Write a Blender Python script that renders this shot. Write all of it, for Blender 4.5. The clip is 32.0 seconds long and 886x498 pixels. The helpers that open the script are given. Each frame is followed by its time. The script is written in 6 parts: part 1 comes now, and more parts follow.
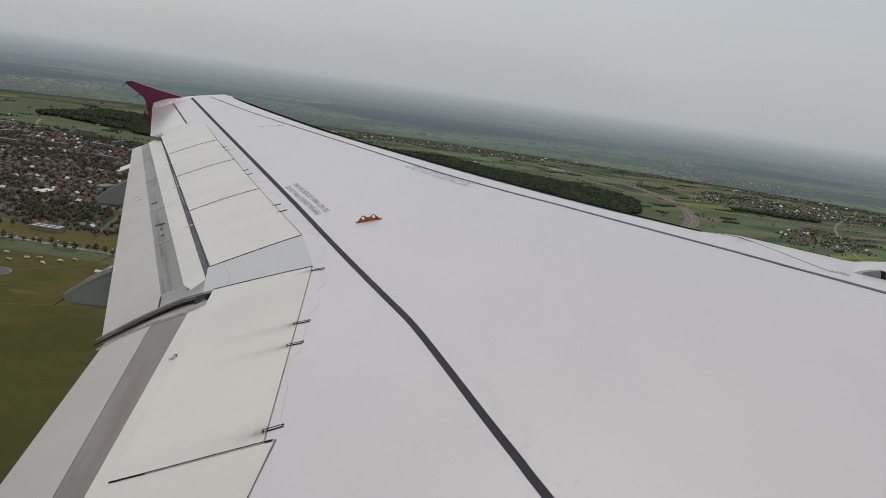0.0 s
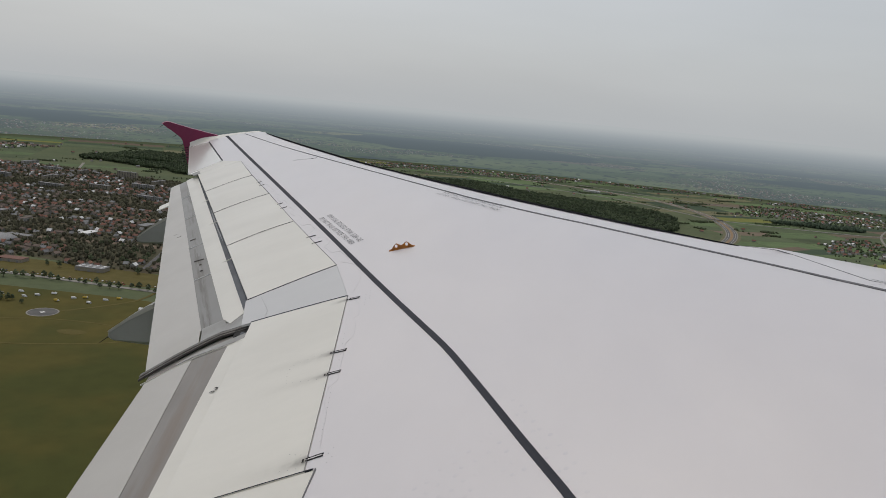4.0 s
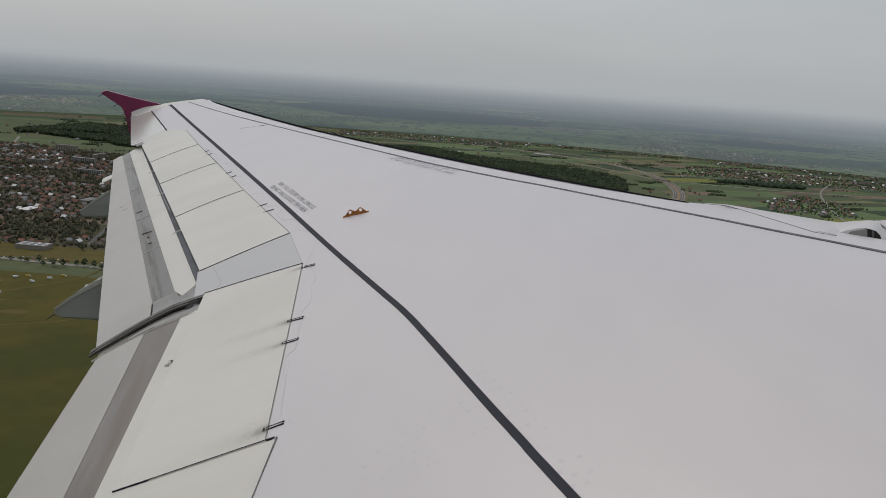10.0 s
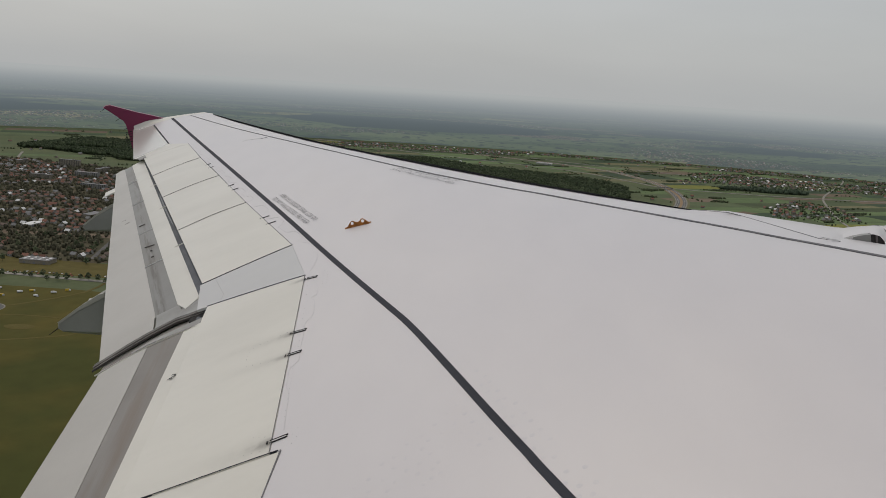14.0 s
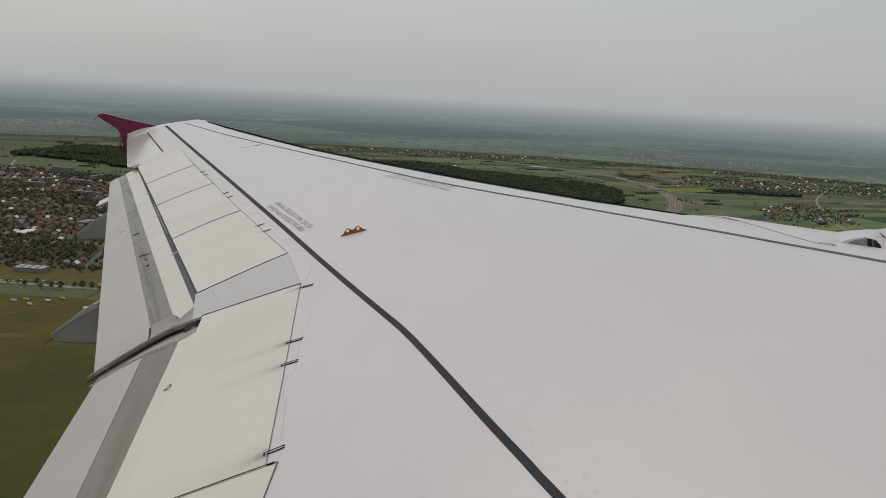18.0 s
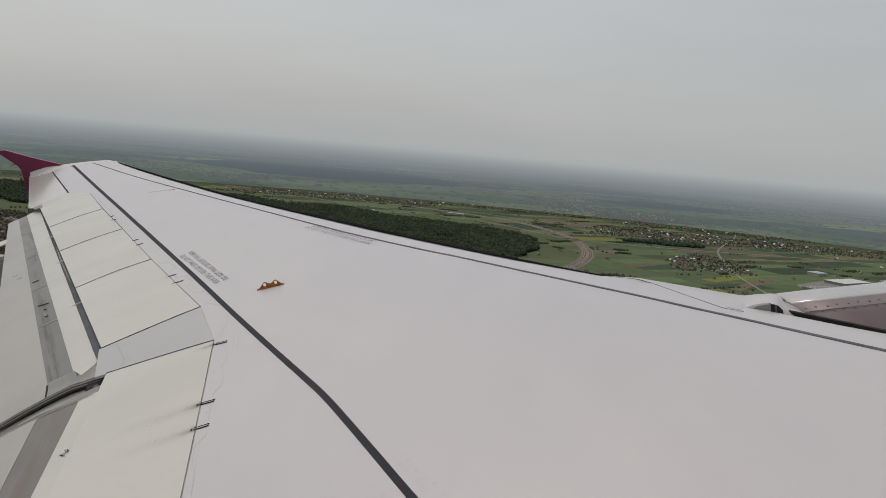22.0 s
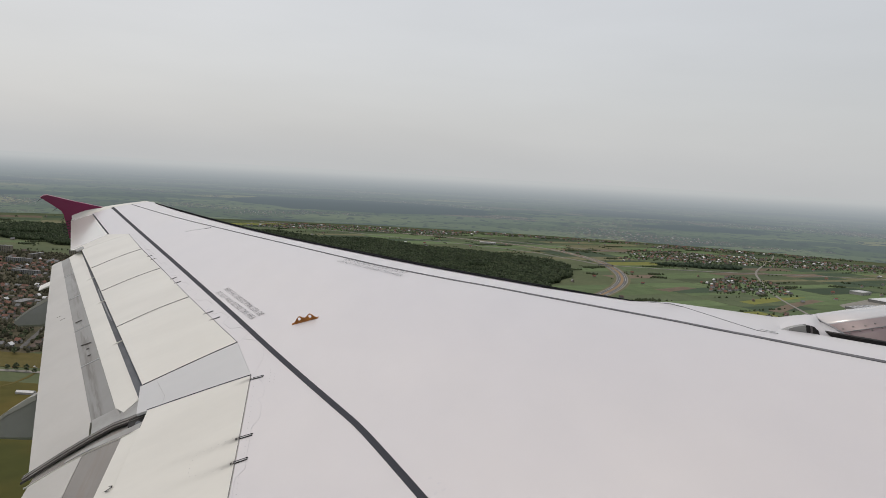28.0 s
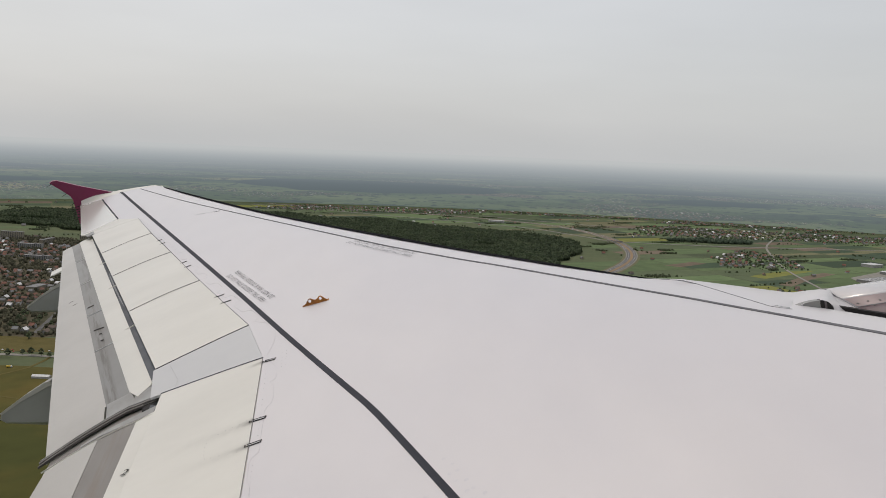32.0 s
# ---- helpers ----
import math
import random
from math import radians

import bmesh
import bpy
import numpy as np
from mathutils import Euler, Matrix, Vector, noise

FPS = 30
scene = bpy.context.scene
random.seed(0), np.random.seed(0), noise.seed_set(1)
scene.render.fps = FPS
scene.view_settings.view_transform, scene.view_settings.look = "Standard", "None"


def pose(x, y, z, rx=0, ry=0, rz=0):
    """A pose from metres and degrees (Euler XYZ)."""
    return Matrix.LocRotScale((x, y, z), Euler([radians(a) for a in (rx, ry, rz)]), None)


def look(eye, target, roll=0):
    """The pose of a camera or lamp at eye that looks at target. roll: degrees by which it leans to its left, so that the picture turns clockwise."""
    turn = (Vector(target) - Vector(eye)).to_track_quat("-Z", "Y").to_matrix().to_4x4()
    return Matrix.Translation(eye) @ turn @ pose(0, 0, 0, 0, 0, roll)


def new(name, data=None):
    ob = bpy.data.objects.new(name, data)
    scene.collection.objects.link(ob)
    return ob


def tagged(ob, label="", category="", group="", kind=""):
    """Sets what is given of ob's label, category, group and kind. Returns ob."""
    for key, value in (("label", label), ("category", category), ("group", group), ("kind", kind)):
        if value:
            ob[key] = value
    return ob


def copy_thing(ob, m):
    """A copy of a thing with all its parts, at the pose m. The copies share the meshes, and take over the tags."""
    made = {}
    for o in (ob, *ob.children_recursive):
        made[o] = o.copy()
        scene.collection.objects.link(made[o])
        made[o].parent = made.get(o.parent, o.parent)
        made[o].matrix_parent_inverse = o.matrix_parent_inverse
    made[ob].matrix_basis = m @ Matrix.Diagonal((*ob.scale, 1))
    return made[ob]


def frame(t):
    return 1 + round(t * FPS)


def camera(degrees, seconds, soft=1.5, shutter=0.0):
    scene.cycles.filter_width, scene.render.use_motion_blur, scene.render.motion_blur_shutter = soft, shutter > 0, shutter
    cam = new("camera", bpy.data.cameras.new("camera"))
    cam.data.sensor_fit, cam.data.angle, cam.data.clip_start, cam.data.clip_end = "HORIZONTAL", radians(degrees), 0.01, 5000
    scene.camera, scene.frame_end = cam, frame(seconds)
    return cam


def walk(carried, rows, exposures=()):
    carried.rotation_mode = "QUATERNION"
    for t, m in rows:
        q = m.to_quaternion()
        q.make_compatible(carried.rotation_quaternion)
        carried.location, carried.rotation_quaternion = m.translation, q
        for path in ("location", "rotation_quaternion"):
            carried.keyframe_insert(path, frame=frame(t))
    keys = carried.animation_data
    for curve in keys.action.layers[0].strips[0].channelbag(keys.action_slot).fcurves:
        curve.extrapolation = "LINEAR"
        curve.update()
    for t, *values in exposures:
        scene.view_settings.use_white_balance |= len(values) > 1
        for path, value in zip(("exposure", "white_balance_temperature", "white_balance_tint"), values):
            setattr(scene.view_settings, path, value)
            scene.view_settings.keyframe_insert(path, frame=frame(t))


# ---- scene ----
cam = camera(61.31, 32.0, soft=0.85)
# seconds, place in metres, turn in degrees
PATH = [
    (0, -4.622, 1.647, 330.650, 77.79, -7.92, -3.31),
    (0.2, -4.625, 1.648, 330.657, 76.95, -7.74, -3.42),
    (0.3, -4.626, 1.648, 330.660, 76.22, -7.96, -3.32),
    (0.5, -4.629, 1.649, 330.667, 75.52, -9.51, -4.19),
    (0.7, -4.622, 1.644, 330.649, 78.14, -8.14, -3.53),
    (0.8, -4.619, 1.642, 330.639, 78.62, -7.79, -3.62),
    (1, -4.612, 1.637, 330.621, 78.23, -8.43, -3.90),
    (1.2, -4.609, 1.641, 330.625, 77.40, -8.22, -3.57),
    (1.3, -4.608, 1.642, 330.627, 76.74, -8.24, -3.56),
    (1.5, -4.605, 1.646, 330.631, 76.63, -7.89, -3.44),
    (1.7, -4.605, 1.645, 330.634, 77.06, -7.80, -3.37),
    (1.8, -4.606, 1.645, 330.636, 76.58, -8.05, -3.49),
    (2, -4.606, 1.644, 330.639, 78.04, -7.04, -2.43),
    (2.2, -4.602, 1.639, 330.639, 78.89, -5.77, -1.23),
    (2.3, -4.599, 1.636, 330.640, 79.18, -5.90, -1.01),
    (2.5, -4.595, 1.631, 330.640, 80.15, -4.84, -0.39),
    (2.7, -4.596, 1.640, 330.636, 78.92, -4.89, -0.22),
    (2.8, -4.597, 1.645, 330.633, 78.88, -5.98, -0.24),
    (3, -4.598, 1.654, 330.629, 78.96, -8.04, -0.85),
    (3.2, -4.598, 1.646, 330.633, 78.05, -7.64, -1.17),
    (3.3, -4.598, 1.643, 330.635, 77.84, -7.76, -1.59),
    (3.5, -4.598, 1.635, 330.639, 79.79, -5.37, -0.62),
    (5.5, -4.619, 1.621, 330.676, 78.03, -5.41, -1.84),
    (5.7, -4.616, 1.632, 330.674, 78.17, -4.04, -1.16),
    (5.8, -4.614, 1.637, 330.672, 77.90, -5.65, -1.66),
    (6, -4.611, 1.648, 330.670, 78.64, -4.72, -2.00),
    (6.2, -4.600, 1.657, 330.663, 79.25, -4.91, -2.05),
    (6.3, -4.594, 1.661, 330.660, 79.05, -5.41, -1.82),
    (6.5, -4.583, 1.670, 330.653, 79.06, -6.60, -2.58),
    (6.7, -4.593, 1.658, 330.659, 79.69, -5.82, -2.56),
    (6.8, -4.598, 1.651, 330.661, 80.23, -5.49, -2.28),
    (7, -4.608, 1.639, 330.667, 80.67, -3.38, -0.99),
    (7.2, -4.604, 1.638, 330.659, 80.09, -3.81, -1.30),
    (7.3, -4.601, 1.637, 330.656, 80.26, -3.78, -1.40),
    (7.5, -4.597, 1.636, 330.648, 79.99, -3.71, -1.93),
    (7.7, -4.599, 1.633, 330.640, 80.87, -4.11, -1.47),
    (7.8, -4.599, 1.632, 330.635, 80.84, -4.17, -1.40),
    (8, -4.601, 1.629, 330.627, 79.38, -4.00, -1.92),
    (8.2, -4.604, 1.636, 330.623, 77.17, -4.77, -3.08),
    (8.3, -4.605, 1.640, 330.621, 77.20, -5.32, -3.40),
    (8.5, -4.608, 1.647, 330.617, 77.26, -4.81, -3.87),
    (8.7, -4.608, 1.647, 330.627, 76.92, -4.34, -4.14),
    (8.8, -4.608, 1.647, 330.631, 76.49, -4.08, -4.50),
    (9, -4.608, 1.647, 330.641, 77.44, -4.36, -4.06),
    (9.5, -4.609, 1.653, 330.633, 77.86, -4.10, -4.72),
    (10, -4.613, 1.644, 330.629, 77.28, -4.33, -4.87),
    (10.5, -4.617, 1.654, 330.634, 76.89, -4.44, -4.87),
    (11, -4.616, 1.654, 330.626, 77.39, -4.15, -4.72),
    (11.5, -4.610, 1.652, 330.639, 78.09, -3.74, -4.16),
    (12, -4.611, 1.654, 330.638, 78.07, -3.69, -4.29),
    (12.5, -4.607, 1.655, 330.634, 78.43, -3.71, -3.90),
    (13, -4.612, 1.652, 330.636, 78.21, -3.76, -4.39),
    (13.5, -4.606, 1.653, 330.631, 77.85, -3.73, -4.87),
    (14, -4.609, 1.651, 330.630, 78.03, -3.64, -4.79),
    (14.5, -4.608, 1.643, 330.618, 77.66, -3.85, -5.09),
    (16.5, -4.608, 1.662, 330.641, 77.77, -3.40, -5.15),
    (17, -4.602, 1.665, 330.633, 78.00, -3.49, -4.96),
    (17.5, -4.607, 1.658, 330.621, 78.14, -3.55, -5.17),
    (18, -4.615, 1.669, 330.642, 78.42, -3.24, -5.26),
    (18.5, -4.608, 1.668, 330.646, 78.83, -3.03, -5.00),
    (19, -4.602, 1.670, 330.637, 78.53, -3.10, -5.37),
    (19.5, -4.610, 1.672, 330.641, 78.57, -3.14, -5.78),
    (19.7, -4.606, 1.670, 330.631, 78.32, -2.76, -5.38),
    (19.8, -4.604, 1.670, 330.625, 77.53, -2.56, -6.05),
    (20, -4.600, 1.668, 330.615, 76.11, -2.14, -7.10),
    (20.1, -4.606, 1.682, 330.636, 75.34, -2.89, -8.68),
    (20.2, -4.612, 1.696, 330.656, 78.78, -5.30, -8.05),
    (20.3, -4.617, 1.710, 330.677, 77.36, -3.33, -5.67),
    (20.4, -4.623, 1.724, 330.697, 78.59, -3.22, -6.56),
    (20.5, -4.629, 1.738, 330.718, 78.97, -3.96, -9.20),
    (20.6, -4.633, 1.742, 330.717, 79.15, -4.69, -8.77),
    (20.7, -4.636, 1.746, 330.716, 80.43, -6.13, -9.56),
    (20.8, -4.640, 1.750, 330.715, 81.35, -6.08, -10.88),
    (20.9, -4.643, 1.754, 330.714, 81.09, -5.39, -11.46),
    (21, -4.647, 1.758, 330.713, 81.34, -5.74, -11.59),
    (21.2, -4.644, 1.741, 330.715, 81.48, -5.60, -11.05),
    (21.5, -4.639, 1.716, 330.719, 81.41, -5.34, -11.83),
    (22, -4.640, 1.710, 330.720, 82.29, -5.24, -11.36),
    (22.5, -4.637, 1.709, 330.732, 82.94, -5.00, -10.97),
    (23, -4.636, 1.707, 330.727, 83.22, -4.85, -10.99),
    (23.5, -4.640, 1.704, 330.722, 83.16, -4.75, -11.04),
    (24, -4.640, 1.706, 330.708, 83.13, -4.78, -11.01),
    (24.5, -4.640, 1.708, 330.716, 83.58, -4.28, -10.79),
    (26.5, -4.648, 1.646, 330.724, 85.14, -4.24, -9.06),
    (26.7, -4.649, 1.643, 330.718, 84.41, -3.59, -9.64),
    (27, -4.650, 1.638, 330.710, 83.96, -3.84, -9.86),
    (27.2, -4.645, 1.640, 330.718, 84.26, -3.50, -9.67),
    (27.5, -4.638, 1.642, 330.729, 84.77, -3.45, -8.92),
    (28, -4.636, 1.655, 330.731, 84.41, -3.29, -9.08),
    (28.2, -4.635, 1.653, 330.731, 84.70, -2.93, -8.49),
    (28.5, -4.634, 1.649, 330.732, 84.35, -2.99, -8.73),
    (28.7, -4.635, 1.651, 330.732, 84.30, -3.19, -8.59),
    (29, -4.636, 1.655, 330.731, 84.47, -2.92, -8.48),
    (29.5, -4.648, 1.646, 330.738, 83.83, -2.60, -8.63),
    (29.7, -4.646, 1.646, 330.745, 82.90, -2.60, -8.97),
    (30, -4.643, 1.647, 330.756, 83.02, -2.32, -8.91),
    (30.2, -4.643, 1.651, 330.750, 83.49, -2.55, -8.20),
    (30.5, -4.643, 1.656, 330.740, 83.77, -2.87, -8.05),
    (31, -4.644, 1.667, 330.748, 83.32, -2.42, -8.20),
    (31.5, -4.659, 1.654, 330.756, 83.13, -2.47, -8.56),
    (32, -4.638, 1.679, 330.735, 82.78, -2.31, -8.51),
]
walk(cam, [(t, pose(*r)) for t, *r in PATH], [(0.0, -0.06, 6550, 10.3), (6.0, 0.0, 6600, 10.8), (8.0, -0.06, 6550, 10.8), (9.5, -0.16, 6550, 10.7), (12.0, -0.13, 6750, 10.6), (20.0, -0.12, 6800, 10.6), (24.5, -0.18, 6750, 10.4), (26.8, 0.10, 6750, 11.5), (30.0, 0.20, 6800, 12.0), (32.0, 0.20, 6800, 12.0)])

# ---- light ----
world = bpy.data.worlds.new("sky")
scene.world = world
world.use_nodes = True
wn, wl = world.node_tree.nodes, world.node_tree.links
sky = wn.new("ShaderNodeTexSky")
sky.sky_type = "NISHITA"
sky.sun_disc = False
sky.sun_elevation = radians(60)
sky.sun_rotation = radians(-35)
sky.air_density, sky.dust_density, sky.ozone_density = 1.0, 6.0, 1.5
veil = wn.new("ShaderNodeMixRGB")
veil.inputs[0].default_value = 0.7
veil.inputs[2].default_value = (6.35, 6.72, 7.0, 1)
wl.new(sky.outputs[0], veil.inputs[1])
# thin high cloud, slightly uneven
wc = wn.new("ShaderNodeTexCoord")
wnoise = wn.new("ShaderNodeTexNoise")
wnoise.inputs["Scale"].default_value = 2.2
wnoise.inputs["Detail"].default_value = 5
wmap = wn.new("ShaderNodeMapping")
wmap.inputs["Scale"].default_value = (1, 1, 5)
wl.new(wc.outputs["Generated"], wmap.inputs[0])
wl.new(wmap.outputs[0], wnoise.inputs["Vector"])
wr = wn.new("ShaderNodeMapRange")
wr.inputs["To Min"].default_value, wr.inputs["To Max"].default_value = 0.90, 1.08
wl.new(wnoise.outputs[0], wr.inputs["Value"])
wmul = wn.new("ShaderNodeVectorMath")
wmul.operation = "SCALE"
wl.new(veil.outputs[0], wmul.inputs[0])
wl.new(wr.outputs[0], wmul.inputs["Scale"])
bg = wn["Background"]
bg.inputs["Strength"].default_value = 0.1
wl.new(wmul.outputs[0], bg.inputs["Color"])

sun = new("sun", bpy.data.lights.new("sun", "SUN"))
sun.data.energy, sun.data.angle, sun.data.color = 0.65, radians(2.0), (1.0, 0.95, 0.88)
SUN_EL, SUN_AZ = radians(60), radians(-35)   # azimuth from +y towards +x
sun_dir = Vector((math.sin(SUN_AZ) * math.cos(SUN_EL), math.cos(SUN_AZ) * math.cos(SUN_EL), math.sin(SUN_EL)))
sun.matrix_world = look(sun_dir * 400, (0, 0, 0))


# ---- materials ----
def mat(name, c1, c2, scale=1.0, rough=0.6, metal=0.0, bump=0.0, bscale=30.0, fine=0.12, rand=0.0, island=0.0, coat=0.0, stretch=(1, 1, 1), lo=0.35, hi=0.65, rvar=0.08, spec=0.5):
    m = bpy.data.materials.new(name)
    m.use_nodes = True
    n, l = m.node_tree.nodes, m.node_tree.links
    b = n["Principled BSDF"]
    tc = n.new("ShaderNodeTexCoord")
    mp = n.new("ShaderNodeMapping")
    mp.inputs["Scale"].default_value = stretch
    l.new(tc.outputs["Object"], mp.inputs[0])
    n1 = n.new("ShaderNodeTexNoise")
    n1.inputs["Scale"].default_value, n1.inputs["Detail"].default_value = scale, 6
    l.new(mp.outputs[0], n1.inputs["Vector"])
    r1 = n.new("ShaderNodeMapRange")
    r1.inputs["From Min"].default_value, r1.inputs["From Max"].default_value = lo, hi
    l.new(n1.outputs[0], r1.inputs["Value"])
    mx = n.new("ShaderNodeMixRGB")
    mx.inputs[1].default_value, mx.inputs[2].default_value = (*c1, 1), (*c2, 1)
    l.new(r1.outputs[0], mx.inputs[0])
    n2 = n.new("ShaderNodeTexNoise")
    n2.inputs["Scale"].default_value, n2.inputs["Detail"].default_value = scale * 9, 4
    l.new(mp.outputs[0], n2.inputs["Vector"])
    r2 = n.new("ShaderNodeMapRange")
    r2.inputs["To Min"].default_value, r2.inputs["To Max"].default_value = 1 - fine, 1 + fine
    l.new(n2.outputs[0], r2.inputs["Value"])
    value = r2.outputs[0]
    for use, kind in ((rand, "obj"), (island, "isl")):
        if not use:
            continue
        src = n.new("ShaderNodeObjectInfo").outputs["Random"] if kind == "obj" else n.new("ShaderNodeNewGeometry").outputs["Random Per Island"]
        r3 = n.new("ShaderNodeMapRange")
        r3.inputs["To Min"].default_value, r3.inputs["To Max"].default_value = 1 - use, 1 + use
        l.new(src, r3.inputs["Value"])
        ml = n.new("ShaderNodeMath")
        ml.operation = "MULTIPLY"
        l.new(value, ml.inputs[0])
        l.new(r3.outputs[0], ml.inputs[1])
        value = ml.outputs[0]
    sc = n.new("ShaderNodeVectorMath")
    sc.operation = "SCALE"
    l.new(mx.outputs[0], sc.inputs[0])
    l.new(value, sc.inputs["Scale"])
    l.new(sc.outputs[0], b.inputs["Base Color"])
    b.inputs["Metallic"].default_value = metal
    b.inputs["Specular IOR Level"].default_value = min(spec, 0.12) if rough >= 0.9 else spec
    rr = n.new("ShaderNodeMapRange")
    rr.inputs["To Min"].default_value, rr.inputs["To Max"].default_value = max(0.02, rough - rvar), min(1, rough + rvar)
    l.new(n1.outputs[0], rr.inputs["Value"])
    l.new(rr.outputs[0], b.inputs["Roughness"])
    if coat:
        b.inputs["Coat Weight"].default_value = coat
        b.inputs["Coat Roughness"].default_value = 0.12
    if bump:
        n3 = n.new("ShaderNodeTexNoise")
        n3.inputs["Scale"].default_value, n3.inputs["Detail"].default_value = bscale, 5
        l.new(mp.outputs[0], n3.inputs["Vector"])
        bp = n.new("ShaderNodeBump")
        bp.inputs["Strength"].default_value, bp.inputs["Distance"].default_value = bump, 0.02
        l.new(n3.outputs[0], bp.inputs["Height"])
        l.new(bp.outputs[0], b.inputs["Normal"])
    return m


# Warm and cool blotches paint faint reflections into the grey.
M_SKIN = mat("wing_grey_paint", (0.572, 0.556, 0.586), (0.634, 0.606, 0.612), 0.4, 0.32, fine=0.035, stretch=(1, 0.5, 1), coat=0.25)
M_COVER = mat("cool_grey_paint", (0.488, 0.490, 0.494), (0.526, 0.526, 0.530), 0.8, 0.36, fine=0.03, coat=0.2)
M_WHITE = mat("warm_white_paint", (0.665, 0.645, 0.588), (0.62, 0.602, 0.55), 1.3, 0.34, fine=0.03, stretch=(0.6, 1.5, 1), coat=0.25, rand=0.02)
M_BARE = mat("worn_bare_metal", (0.232, 0.234, 0.228), (0.195, 0.188, 0.175), 1.6, 0.42, metal=0.25, fine=0.06, stretch=(1, 0.6, 1), coat=0.1)
M_BARE2 = mat("brown_stained_metal", (0.265, 0.25, 0.235), (0.20, 0.186, 0.172), 1.6, 0.45, metal=0.2, fine=0.06, stretch=(1.5, 0.5, 1))
M_STRIPE = mat("dark_grey_sealant", (0.034, 0.036, 0.046), (0.043, 0.045, 0.056), 3.0, 0.7, fine=0.1, spec=0.14)
M_SEAM = mat("grey_sealant", (0.20, 0.20, 0.21), (0.15, 0.15, 0.16), 4.0, 0.6, fine=0.1)
M_SLATSEAM = mat("dark_grey_slat_sealant", (0.135, 0.135, 0.145), (0.10, 0.10, 0.11), 4.0, 0.65, fine=0.1, spec=0.2)
M_FAINT = mat("pale_grey_sealant", (0.53, 0.53, 0.545), (0.58, 0.58, 0.595), 4.0, 0.5, fine=0.08)
M_DARK = mat("black_rubber_and_shade", (0.018, 0.018, 0.02), (0.035, 0.032, 0.03), 6.0, 0.7, fine=0.2, spec=0.2)
M_COVE_SHADE = mat("blue_grey_cove_shade", (0.09, 0.10, 0.12), (0.06, 0.065, 0.08), 3.0, 0.6, fine=0.15)
M_MAGENTA = mat("magenta_gloss_paint", (0.19, 0.011, 0.066), (0.165, 0.010, 0.058), 2.0, 0.3, fine=0.04, coat=0.4)
M_ORANGE = mat("orange_primer", (0.44, 0.165, 0.022), (0.28, 0.10, 0.016), 14.0, 0.55, fine=0.18)
M_STEEL = mat("dull_steel", (0.22, 0.21, 0.20), (0.12, 0.11, 0.10), 14.0, 0.4, metal=0.7, fine=0.2)
M_GLOSS = mat("glossy_white_paint", (0.66, 0.65, 0.60), (0.61, 0.60, 0.555), 1.3, 0.25, fine=0.03, coat=0.9)
M_HAIR = mat("hairline_seam", (0.515, 0.50, 0.52), (0.58, 0.562, 0.582), 5.0, 0.5, fine=0.08)
M_HAIR2 = mat("grey_hairline_seam", (0.36, 0.355, 0.36), (0.44, 0.43, 0.435), 5.0, 0.5, fine=0.08)
M_RIVET = mat("rivet_paint", (0.556, 0.540, 0.566), (0.612, 0.588, 0.600), 30.0, 0.4, fine=0.08)
M_PLATE = mat("scuffed_grey_plate", (0.33, 0.33, 0.325), (0.26, 0.255, 0.245), 5.0, 0.42, metal=0.2, fine=0.1)
M_CHANNEL = mat("brown_channel", (0.17, 0.155, 0.145), (0.12, 0.108, 0.10), 5.0, 0.5, metal=0.1, fine=0.15)
M_GAP = mat("stained_rubber", (0.060, 0.055, 0.052), (0.10, 0.092, 0.085), 5.0, 0.7, fine=0.2, spec=0.2)
M_NOSE_SHADE = mat("nose_shade_grey", (0.25, 0.255, 0.27), (0.20, 0.205, 0.22), 2.0, 0.4, metal=0.2, fine=0.1)
# Flap white greyed down: the shade of its slope is in the colour.
M_FLAP = mat("flap_white_with_shade", (0.445, 0.426, 0.398), (0.41, 0.392, 0.366), 1.3, 0.36, fine=0.03, coat=0.2)


